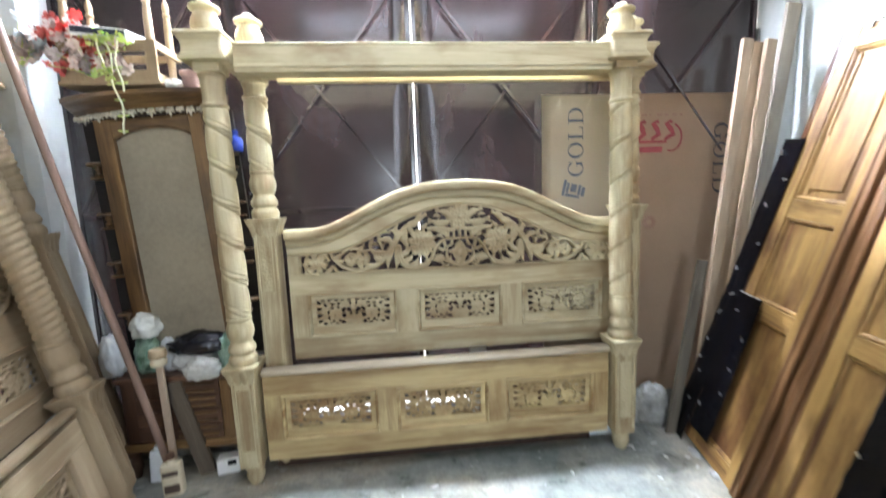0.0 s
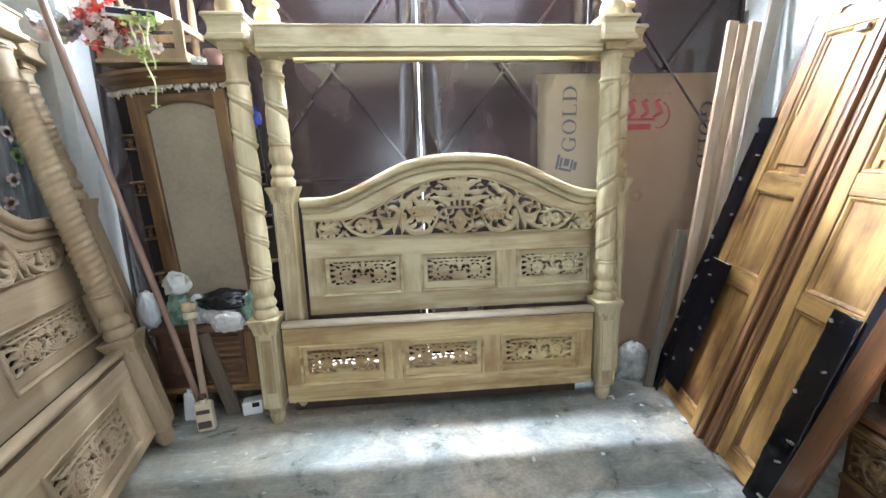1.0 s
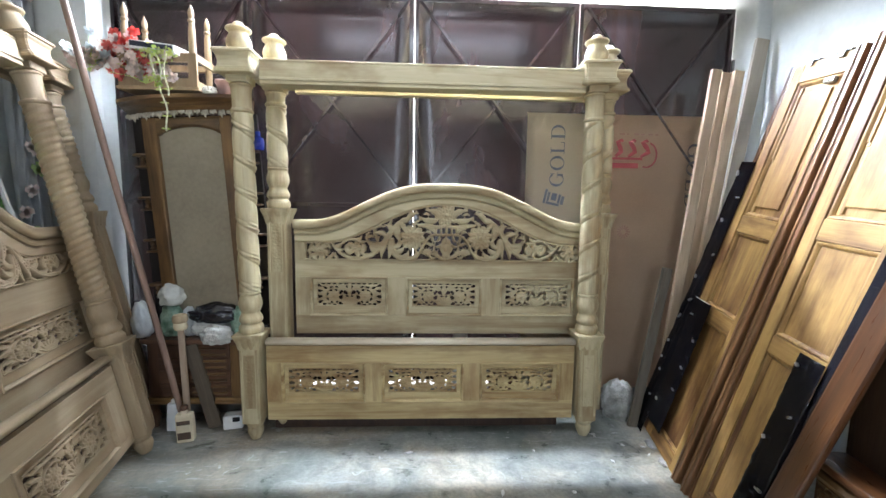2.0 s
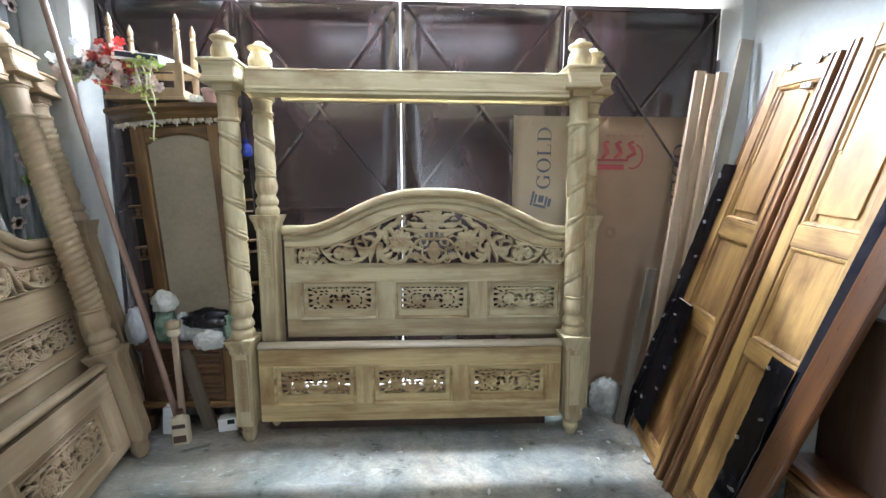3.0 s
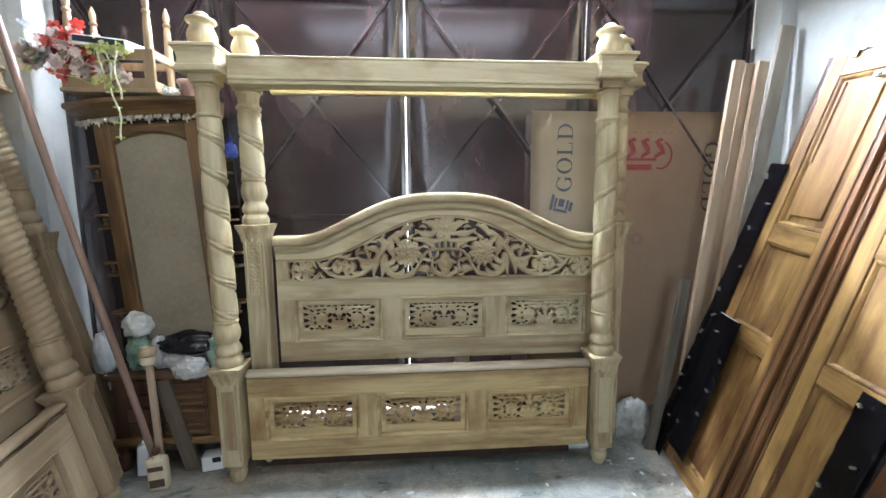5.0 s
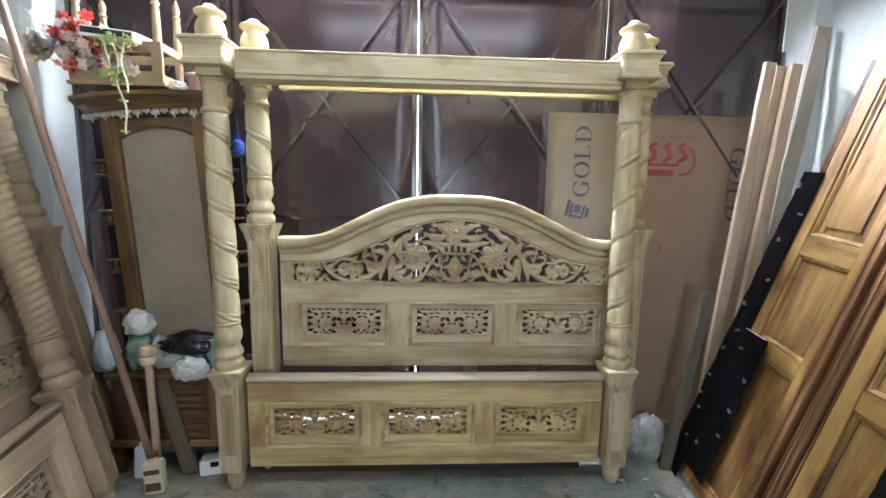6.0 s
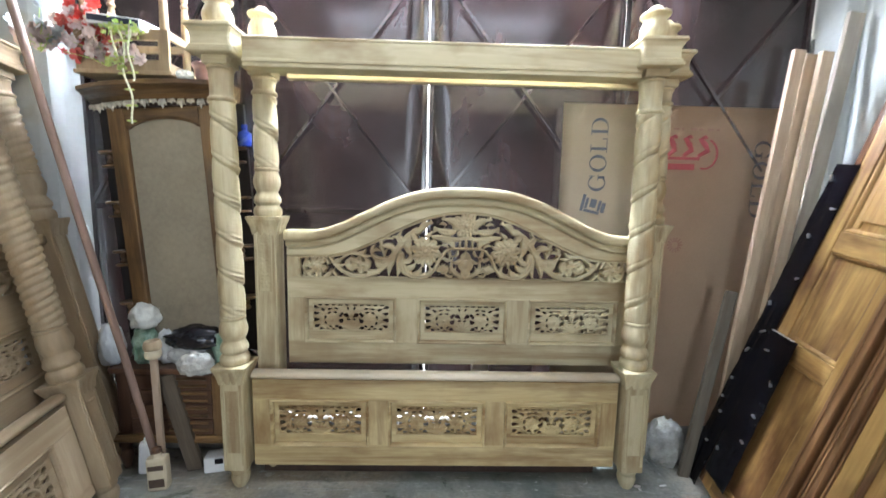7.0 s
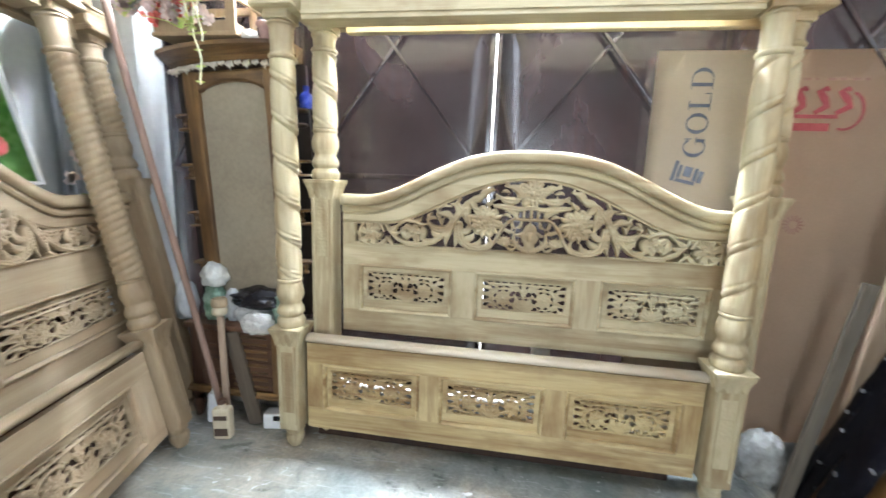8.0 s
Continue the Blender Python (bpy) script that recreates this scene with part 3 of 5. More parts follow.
def large_carving(carve_top):
    """Acanthus scrolls, blossoms and a shield in the headboard's arch; heights are above CARVE_Z."""
    r = Relief(1.66, 0.330, 0.0023)
    top = [carve_top(x) - CARVE_Z for x in np.linspace(0, 0.83, 40)]
    r.stroke([(x, z - 0.001) for x, z in zip(np.linspace(0, 0.83, 40), top)], [0.006] * 40, 0.6)
    r.stroke([(0, 0.002), (0.83, 0.002)], [0.007, 0.007], 0.6)
    r.stroke([(0.826, 0), (0.826, 0.1)], [0.008, 0.008], 0.6)
    # middle: blossom, crown of small posts on a bar, shield with a spike
    r.flower((0, 0.272), 0.052, 8, False)
    r.acanthus((0.045, 0.262), (0.122, 0.296), 0.020, 0.2, 2)
    r.acanthus((0.060, 0.240), (0.155, 0.262), 0.021, -0.15, 2)
    r.stroke([(0, 0.155), (0.075, 0.155), (0.10, 0.142), (0.128, 0.105), (0.150, 0.060), (0.177, 0.018)], [0.008, 0.008, 0.009, 0.010, 0.010, 0.009], 0.95)
    r.stroke([(0.0, 0.210), (0.05, 0.200), (0.11, 0.206), (0.165, 0.212)], [0.010, 0.013, 0.017, 0.010], 0.9, 0.2)
    for x in (0.0, 0.030, 0.060):
        r.stroke([(x, 0.155), (x + 0.002, 0.205)], [0.0075, 0.0075], 0.85)
    r.leaf((0.060, 0.160), (0.120, 0.188), 0.013, 0.2)
    r.stroke([(0, 0.040), (0, 0.075), (0, 0.110)], [0.026, 0.042, 0.030], 0.8, 0, False)
    r.stroke([(0, 0.07), (0, 0.085)], [0.020, 0.024], 1.15, 0, False)
    r.leaf((0, 0.105), (0.0, 0.150), 0.012, 0, 1.0, False)
    r.acanthus((0.008, 0.010), (0.062, 0.118), 0.013, -0.30, 2)
    r.stroke([(0, 0.006), (0.0, 0.045)], [0.040, 0.020], 0.7, 0.3, False)
    # fan rosette with a curl
    c = (0.112, 0.040)
    for k in range(8):
        a = 0.15 + k * 0.42
        r.leaf(c, (c[0] + 0.044 * math.cos(a), c[1] + 0.044 * math.sin(a)), 0.0085, 0, 0.9)
    r.stroke([c, (c[0] + 0.001, c[1])], [0.014, 0.014], 1.1)
    r.spiral((0.076, 0.034), 0.026, 0.007, 0.6, -5.4, 0.008, 0.006)
    # great blossom and its leaves
    b = (0.200, 0.138)
    r.flower(b, 0.056, 6)
    for a, l in ((2.5, 0.070), (1.5, 0.060), (0.5, 0.060), (-0.6, 0.060), (-1.6, 0.066), (-2.6, 0.066)):
        p = (b[0] + 0.042 * math.cos(a), b[1] + 0.042 * math.sin(a))
        r.leaf(p, (p[0] + 0.6 * l * math.cos(a + 0.3), p[1] + 0.6 * l * math.sin(a + 0.3)), 0.013, 0.25)
    # thick curl under the blossom
    r.stroke([(0.322, 0.120), (0.318, 0.075), (0.302, 0.036), (0.268, 0.014), (0.226, 0.010), (0.190, 0.020), (0.174, 0.042), (0.182, 0.066)],
             [0.017, 0.019, 0.020, 0.018, 0.015, 0.013, 0.010, 0.006], 1.0, 0.25)
    for p, q, w, bend in (((0.300, 0.050), (0.250, 0.085), 0.018, 0.2), ((0.265, 0.020), (0.222, 0.062), 0.017, 0.25), ((0.312, 0.085), (0.262, 0.112), 0.016, 0.2)):
        r.leaf(p, q, w, bend)
    # root leaves
    r.leaf((0.352, 0.110), (0.382, 0.006), 0.018, 0.10, 1.0)
    r.leaf((0.335, 0.105), (0.342, 0.004), 0.018, -0.08, 1.0)
    # great S-stem from the arch's foot up to its shoulder
    r.stroke([(0.680, 0.118), (0.655, 0.075), (0.615, 0.036), (0.560, 0.012), (0.500, 0.012), (0.440, 0.032), (0.395, 0.070), (0.360, 0.115), (0.328, 0.165), (0.292, 0.212), (0.262, 0.240)],
             [0.007, 0.010, 0.012, 0.013, 0.014, 0.016, 0.018, 0.019, 0.018, 0.015, 0.010], 1.0, 0.2)
    for p, q, w, bend in (((0.440, 0.032), (0.500, 0.048), 0.016, -0.2), ((0.405, 0.062), (0.452, 0.092), 0.018, -0.2), ((0.372, 0.100), (0.478, 0.140), 0.019, -0.25),
                          ((0.355, 0.125), (0.420, 0.168), 0.015, 0.3), ((0.330, 0.165), (0.372, 0.212), 0.013, 0.3)):
        r.leaf(p, q, w, bend, 1.0)
    r.stroke([(0.344, 0.150), (0.385, 0.158), (0.418, 0.166), (0.424, 0.188), (0.398, 0.202), (0.362, 0.200)], [0.012, 0.012, 0.011, 0.010, 0.009, 0.005], 0.95)
    r.stroke([(0.310, 0.190), (0.336, 0.216), (0.322, 0.236)], [0.011, 0.010, 0.006], 0.95)
    # leaf that hangs inwards from the stem's top, and leaves along the arch
    for p, q, w, bend in (((0.285, 0.215), (0.262, 0.105), 0.022, 0.15), ((0.268, 0.232), (0.225, 0.190), 0.018, 0.2), ((0.262, 0.240), (0.215, 0.262), 0.020, 0.2), ((0.225, 0.245), (0.170, 0.278), 0.019, -0.2),
                          ((0.200, 0.215), (0.175, 0.240), 0.013, 0.2)):
        r.acanthus(p, q, w, bend, 2)
    # bud with hooked leaf
    g = (0.535, 0.072)
    r.flower(g, 0.040, 5, True, 0.6)
    r.leaf((0.500, 0.040), (0.510, 0.110), 0.019, 0.25)
    r.leaf((0.565, 0.040), (0.575, 0.105), 0.019, -0.25)
    r.stroke([(0.612, 0.100), (0.575, 0.124), (0.535, 0.122), (0.500, 0.108), (0.470, 0.112)], [0.006, 0.010, 0.011, 0.010, 0.005], 0.95)
    r.leaf((0.535, 0.122), (0.495, 0.150), 0.013, 0.2)
    r.acanthus((0.655, 0.080), (0.612, 0.108), 0.015, 0.2, 2)
    r.leaf((0.655, 0.072), (0.595, 0.070), 0.013, 0.2)
    # end rosette in its ring
    e = (0.742, 0.056)
    r.spiral(e, 0.062, 0.055, 2.9, -1.6, 0.009, 0.007)
    r.flower(e, 0.042, 6)
    for a in (0.2, 1.3, 2.3, 3.4, 4.4, 5.4):
        r.leaf((e[0] + 0.034 * math.cos(a), e[1] + 0.034 * math.sin(a)), (e[0] + 0.058 * math.cos(a + 0.35), e[1] + 0.058 * math.sin(a + 0.35)), 0.009, 0.2)
    r.leaf((0.700, 0.006), (0.668, 0.048), 0.014, 0.2)
    r.leaf((0.800, 0.008), (0.820, 0.060), 0.010, 0.2)
    r.fill(2600, 0.0125, 0.040, 0.0100, 7, lambda x: carve_top(x) - CARVE_Z)
    return r.mesh("arch_openwork", 0.014, 0.026, lambda x: carve_top(x) - CARVE_Z + 0.004)


STRIP = carved_strip()
SMALL_CARVING, LARGE_CARVING, NARROW_CARVING = small_carving(), large_carving(WIDE_ARCH[1]), large_carving(NARROW_ARCH[1])


# ---- large structure ----
X0, X1, Y0, Y1, ZC = -2.22, 2.04, -5.1, 0.36, 2.73     # inner faces of the workshop
GATE_L, GATE_R, GATE_TOP, GATE_FOOT = -1.86, 1.95, 2.605, 0.188

part("ground", boxed(-60, 60, -60, 60, -0.40, -0.06), YARD)
tagged(bpy.data.objects["ground"], "pale sunlit concrete yard round the workshop", "ground", kind="structure")
tagged(part("floor", boxed(X0, X1, Y0, 0.30, -0.25, 0.0), FLOOR), "worn grey concrete floor with scuffs and paint spills", "floor", kind="structure")
tagged(part("threshold", boxed(X0, X1, 0.31, 0.47, -0.25, 0.152, bevel=0.01), CONCRETE_DARK), "rough dark concrete sill under the gate", "threshold", kind="structure")
tagged(part("wall_west", boxed(X0 - 0.15, X0, Y0, 0.5, -0.25, ZC), WALL), "whitewashed plaster wall with faint stains", "wall", kind="structure")
tagged(part("wall_east", boxed(X1, X1 + 0.15, Y0, 0.5, -0.25, ZC), WALL), "whitewashed plaster wall, bright beside the gate", "wall", kind="structure")
bm = bmesh.new()
SX, SY0, SY1 = 0.86, -0.95, -0.45          # ceiling opening made for the added overhead fill
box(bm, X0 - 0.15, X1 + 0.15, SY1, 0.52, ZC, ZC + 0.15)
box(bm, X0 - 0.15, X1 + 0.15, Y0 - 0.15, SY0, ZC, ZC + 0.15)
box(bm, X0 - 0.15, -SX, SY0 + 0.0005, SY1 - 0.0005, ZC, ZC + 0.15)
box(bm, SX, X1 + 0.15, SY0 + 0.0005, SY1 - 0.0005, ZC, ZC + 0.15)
tagged(part("ceiling", bm, CEIL), "flat off-white painted ceiling", "ceiling", kind="structure")
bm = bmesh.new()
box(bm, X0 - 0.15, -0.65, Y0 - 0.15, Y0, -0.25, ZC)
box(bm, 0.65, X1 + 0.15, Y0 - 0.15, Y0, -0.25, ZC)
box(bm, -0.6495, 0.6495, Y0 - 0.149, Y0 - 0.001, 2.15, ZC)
tagged(part("wall_south", bm, DARK_BACK_WALL), "unseen back wall with a doorway, darkened to absorb light", "wall", kind="structure")
for name, a, b in (("pillar_west", X0 + 0.002, GATE_L - 0.005), ("pillar_east", GATE_R + 0.005, X1 + 0.05)):
    tagged(part(name, boxed(a, b, 0.20, 0.48, 0.154, ZC - 0.003, bevel=0.07 if b - a > 0.2 else 0.015), WALL), "white plastered pillar at the gate's edge", "pillar", kind="structure")


tagged(part("backdrop", boxed(-40, 40, 9.0, 9.2, -0.06, 14.0), backdrop), "glowing pale backdrop for the distance beyond the gate", "backdrop", kind="structure")


def steel_gate():
    """Four sheet-steel leaves with a flat frame, a rail halfway up the braced part and a pair of crossing braces each."""
    rails = (GATE_FOOT, 1.345, GATE_TOP)
    edges = (GATE_L, -1.063, -0.068, 0.955, GATE_R)
    for k in range(4):
        a, b = edges[k] + (0.0005 if k != 2 else 0.0032), edges[k + 1] - (0.0005 if k != 1 else 0.0032)
        leaf = thing("gate_leaf", pose(0, 0.375, 0), "tall dark maroon sheet-steel gate leaf with crossed braces, shut", "gate leaf", "leaves of the steel gate")
        foot = GATE_FOOT if k in (1, 2) else 0.157
        g = bmesh.new()
        nx, nz = 8, 16
        vs = [[g.verts.new((a + (b - a) * i / nx, 0.004 + 0.004 * noise.noise(Vector((i * 0.6 + k * 9, j * 0.45, 0))), foot + (GATE_TOP - foot) * j / nz)) for j in range(nz + 1)] for i in range(nx + 1)]
        for i in range(nx):
            for j in range(nz):
                g.faces.new((vs[i][j], vs[i + 1][j], vs[i + 1][j + 1], vs[i][j + 1]))
        bmesh.ops.solidify(g, geom=g.faces[:], thickness=-0.004)
        part("sheet", g, GATE, leaf, smooth=True)
        for x in (a, b - 0.028):
            part("stile", boxed(x, x + 0.022, -0.012, -0.001, foot, GATE_TOP, bevel=0.003), GATE, leaf)
        for z in rails:
            zz = min(max(z - 0.014, GATE_FOOT), GATE_TOP - 0.028)
            part("rail", boxed(a + 0.023, b - 0.023, -0.011, -0.001, zz, zz + 0.028, bevel=0.003), GATE, leaf)
        if k == 3:
            for z in (0.75, 2.22):
                part("hinge", boxed(b - 0.012, b + 0.004, -0.030, -0.0125, z, z + 0.075, bevel=0.004), STEEL, leaf, "rusty steel hinge")
        for s in (0, 1):
            p, q = Vector((a + 0.03, -0.021, 1.37)), Vector((b - 0.03, -0.021, 2.57))
            if s:
                p.x, q.x = q.x, p.x
            d = q - p
            m = Matrix.Translation(p) @ Matrix.Rotation(math.atan2(d.x, d.z), 4, "Y")
            part("brace", boxed(-0.008, 0.008, -0.008 - 0.017 * s, 0.008 - 0.017 * s, 0, d.length, bevel=0.002, m=m), GATE, leaf)


steel_gate()


# ---- the carved beds ----
def twist_coarse(bottom, top):
    """A broad ribbon wound round the post, with a sharp groove along its edge."""
    def f(a, z, r):
        fade = max(0.0, min(1.0, (z - bottom) / 0.03, (top - z) / 0.03))
        u = (a / (2 * math.pi) + z / 0.168) % 1.0
        v = min(u, 1.0 - u)
        d = 0.10 * math.sin(math.pi * u) ** 0.7 - 0.035 - 0.24 * math.exp(-(v / 0.028) ** 2) + 0.05 * math.exp(-((u - 0.13) / 0.035) ** 2) - 0.09 * math.exp(-((u - 0.205) / 0.022) ** 2)
        front = math.exp(-((math.remainder(a + 0.40, 2 * math.pi)) / 0.55) ** 2)
        leafy = front * math.exp(-((u - 0.12) / 0.13) ** 2) * (0.32 * math.sin(z * 280 + a * 6) + 0.10)
        return r * (1 + fade * (d + leafy))
    return f


def twist_rope(bottom, top):
    def f(a, z, r):
        fade = max(0.0, min(1.0, (z - bottom) / 0.03, (top - z) / 0.03))
        return r * (1 + fade * 0.085 * (abs(math.sin(1.5 * a + z * math.pi / 0.034)) * 2 - 1.1))
    return f


STRIP_TAN = STRIP.copy()


def post(parent, x, base_top, twist, wood_, style, lean=0.0):
    """A turned bed post: foot, square base with a leafy collar, rings, wound shaft, neck, capital and finial."""
    w = 0.053
    g = bmesh.new()
    lathe(g, smooth_profile([(0.026, 0.0), (0.032, 0.010), (0.042, 0.038), (0.044, 0.060), (0.038, 0.076), (0.046, 0.088), (0.047, 0.105)], 3), 24)
    part("foot", g, wood_["z"], parent, smooth=True).location.x = x
    g = boxed(-w, w, -w, w, 0.106, base_top - 0.02, bevel=0.007)
    ob = part("base", g, wood_["z"], parent)
    ob.location.x = x
    for s in (-1, 1):
        strip = boxed(s * 0.041 - 0.005, s * 0.041 + 0.005, -w - 0.005, -w + 0.001, 0.14, base_top - 0.07, bevel=0.002)
        part("base_moulding", strip, wood_["z"], parent).location.x = x
    strip = part("carved_strip", STRIP if wood_ is not TAN else STRIP_TAN, wood_["z"], parent)
    strip.location = (x, -w + 0.001, (0.20 if style == "foot" else 0.955))
    g = bmesh.new()
    n = 24
    rings = []
    for h, half, lobes in ((-0.045, 0.0575, 0.0), (-0.02, 0.064, 0.0), (0.005, 0.077, 0.0), (0.018, 0.079, 0.0), (0.020, 0.05, 0.0)):
        ring = []
        for i in range(n * 4):
            a = 2 * math.pi * (i + 0.5) / (n * 4)
            k = 1 / max(abs(math.cos(a)), abs(math.sin(a)))
            drop = (-0.024 * abs(math.sin(a * 6)) if h == -0.045 else -0.010 * abs(math.sin(a * 6)) if h == -0.02 else 0)
            ring.append(g.verts.new((half * k * math.cos(a), half * k * math.sin(a), base_top + h + drop)))
        rings.append(ring)
    for a, b in zip(rings, rings[1:]):
        for i in range(n * 4):
            g.faces.new((a[i], a[(i + 1) % (n * 4)], b[(i + 1) % (n * 4)], b[i]))
    g.faces.new(rings[0][::-1])
    g.faces.new(rings[-1])
    part("collar", g, wood_["z"], parent).location.x = x
    b0 = base_top + 0.02
    g = bmesh.new()
    lathe(g, smooth_profile([(0.060, b0), (0.064, b0 + 0.012), (0.064, b0 + 0.030), (0.058, b0 + 0.042), (0.052, b0 + 0.050), (0.054, b0 + 0.056), (0.061, b0 + 0.066), (0.061, b0 + 0.082), (0.055, b0 + 0.096),
                             (0.050, b0 + 0.106), (0.048, b0 + 0.116), (0.053, b0 + 0.130), (0.058, b0 + 0.150), (0.0585, b0 + 0.172), (0.054, b0 + 0.198), (0.051, b0 + 0.212), (0.056, b0 + 0.218), (0.056, b0 + 0.226), (0.051, b0 + 0.230)], 4), 56,
          twist=lambda a, z, r: r * (1 + (0.045 * abs(math.sin(4 * a)) * math.sin(math.pi * (z - b0 - 0.116) / 0.096) if b0 + 0.116 < z < b0 + 0.212 else 0)))
    part("turned_base", g, wood_["z"], parent, smooth=True).location.x = x
    lo, hi = b0 + 0.231, (1.815 if style == "foot" else 1.880)
    wound = twist(lo, hi)
    side = -1 if x > 0 else 1          # the two posts of a pair wind opposite ways
    g = bmesh.new()
    steps = int((hi - lo) / 0.005)
    lathe(g, [(0.0535 - 0.003 * i / steps, lo + (hi - lo) * i / steps) for i in range(steps + 1)], 56, twist=lambda a, z, r: wound(side * a, z, r))
    part("shaft", g, wood_["z"], parent, smooth=True).location.x = x
    g = bmesh.new()
    neck = [(0.051, 0.001), (0.057, 0.007), (0.057, 0.017), (0.049, 0.025), (0.048, 0.5 * (1.966 - hi)), (0.051, 1.945 - hi), (0.056, 1.952 - hi), (0.056, 1.960 - hi), (0.050, 1.966 - hi)]
    lathe(g, smooth_profile([(rad, hi + z) for rad, z in neck], 3), 28)
    part("neck", g, wood_["z"], parent, smooth=True).location.x = x
    g = bmesh.new()
    loops = []
    for half, z in ((0.052, 1.967), (0.054, 1.969), (0.054, 2.000), (0.088, 2.001), (0.094, 2.005), (0.094, 2.017), (0.089, 2.020), (0.089, 2.026), (0.083, 2.034),
                    (0.081, 2.058), (0.084, 2.080), (0.092, 2.094), (0.092, 2.100), (0.101, 2.103), (0.101, 2.113), (0.097, 2.117)):
        c = 0.92 * half
        loops.append([g.verts.new((px, py, z)) for px, py in ((-half, -c), (-c, -half), (c, -half), (half, -c), (half, c), (c, half), (-c, half), (-half, c))])
    for p, q in zip(loops, loops[1:]):
        for i in range(8):
            g.faces.new((p[i], p[(i + 1) % 8], q[(i + 1) % 8], q[i]))
    g.faces.new(loops[0][::-1])
    g.faces.new(loops[-1])
    part("capital", g, wood_["x"], parent).location.x = x
    g = bmesh.new()
    lathe(g, smooth_profile([(0.046, 2.1175), (0.049, 2.124), (0.056, 2.140), (0.0615, 2.160), (0.0605, 2.178), (0.052, 2.200), (0.0455, 2.213), (0.0465, 2.221), (0.057, 2.228), (0.0625, 2.235), (0.060, 2.242),
                             (0.042, 2.249), (0.031, 2.252), (0.029, 2.262), (0.019, 2.272), (0.002, 2.275)], 4), 32)
    part("finial", g, wood_["z"], parent, smooth=True).location.x = x
    if lean:          # an old post, a little out of plumb
        m = Matrix.Translation((x, 0, 0.65)) @ Matrix.Rotation(radians(lean), 4, "Y") @ Matrix.Translation((-x, 0, -0.65))
        for ob in parent.children:
            if abs(ob.location.x - x) < 0.001:
                ob.matrix_basis = m @ Matrix.Translation(ob.location)


MOULDING = [(0.0, -0.0005), (0.0, -0.007), (0.003, -0.010), (0.008, -0.010), (0.013, -0.004), (0.016, 0.004), (0.016, 0.016), (0.008, 0.016), (0.008, -0.0005)]


def carved_panel(parent, x, z, wood_, carving, pw, ph):
    """Openwork in a flat margin, which is wider below, within a thin raised lip."""
    part("panel_moulding", mitred_frame(bmesh.new(), pw + 0.012, ph + 0.012, MOULDING, (x, 0, z)), wood_["x"], parent)
    ow, oh = 0.862 * pw, 0.645 * ph
    oz = z + 0.05 * ph
    ob = part("openwork_panel", carving, wood_["x"], parent)
    ob.matrix_basis = Matrix.Translation((x, 0.013, oz - oh / 2)) @ Matrix.Diagonal((ow / 0.410, 1, oh / 0.162, 1))
    a, b = pw / 2 - 0.0105, ow / 2 - 0.001
    g = bmesh.new()
    box(g, x - a, x + a, 0.009, 0.026, z - ph / 2 + 0.0105, oz - oh / 2 + 0.001, bevel=0.0015)
    box(g, x - a, x + a, 0.009, 0.026, oz + oh / 2 - 0.001, z + ph / 2 - 0.0105, bevel=0.0015)
    for s in (-1, 1):
        box(g, min(x + s * a, x + s * b), max(x + s * a, x + s * b), 0.0095, 0.0255, oz - oh / 2 + 0.0012, oz + oh / 2 - 0.0012)
    part("panel_margin", g, wood_["x"], parent)


def panelled_board(parent, half, z0, zp0, zp1, z1, cx, pw, wood_, carving):
    """A board of two rails, stiles and carved panels centred at cx."""
    part("rail", boxed(-half, half, 0, 0.036, z0, zp0, bevel=0.002), wood_["x"], parent)
    part("rail", boxed(-half, half, 0, 0.036, zp1, z1, bevel=0.002), wood_["x"], parent)
    xs = [-half, *(c + s * pw / 2 for c in cx for s in (-1, 1)), half]
    for a, b in zip(xs[0::2], xs[1::2]):
        part("stile", boxed(a, b, 0.0005, 0.0355, zp0 + 0.0005, zp1 - 0.0005), wood_["z"], parent)
    for x in cx:
        carved_panel(parent, x, (zp0 + zp1) / 2, wood_, carving, pw, zp1 - zp0)


BEAM = [(-0.046, 1.960), (-0.048, 1.963), (-0.048, 1.978), (-0.0545, 1.980), (-0.0545, 1.990), (-0.049, 1.993), (-0.0475, 2.070), (-0.051, 2.073), (-0.051, 2.080), (-0.049, 2.082),
        (0.045, 2.083), (0.045, 1.960)]
REAR_BEAM = [(-0.030, 1.963), (-0.028, 1.959), (0.008, 1.959), (0.010, 1.963), (0.010, 2.078), (-0.028, 2.078), (-0.030, 2.075)]


def bed_foot_end(m, wood_, carving, twist, label):
    t = thing("bed_foot_end", m, label, "bed end")
    post_wood = BED if wood_ is FOOT else wood_
    for x, lean in ((-0.962, -0.4), (0.95, -1.1)) if wood_ is FOOT else ((-0.95, 0), (0.95, 0)):
        post(t, x, 0.610, twist, post_wood, "foot", lean)
    if wood_ is TAN:
        panelled_board(t, 0.888, 0.106, 0.156, 0.424, 0.530, (-0.468, 0.468), 0.566, wood_, carving)
    else:
        panelled_board(t, 0.888, 0.104, 0.212, 0.441, 0.546, (-0.568, 0.0, 0.568), 0.462, wood_, carving)
    g = bmesh.new()
    sec = [(0.018 + 0.034 * math.cos(a) * (1 if math.sin(a) > 0 else 1.0), 0.5665 + 0.0200 * math.sin(a)) for a in np.linspace(0, 2 * math.pi, 15)[:-1]]
    part("top_rail", sweep_x(g, sec, -0.886, 0.886), LIT_RAIL if wood_ is FOOT else wood_["x"], t, smooth=True)
    part("tester_beam", sweep_x(bmesh.new(), BEAM, -0.855, 0.855), post_wood["x"], t)
    return t


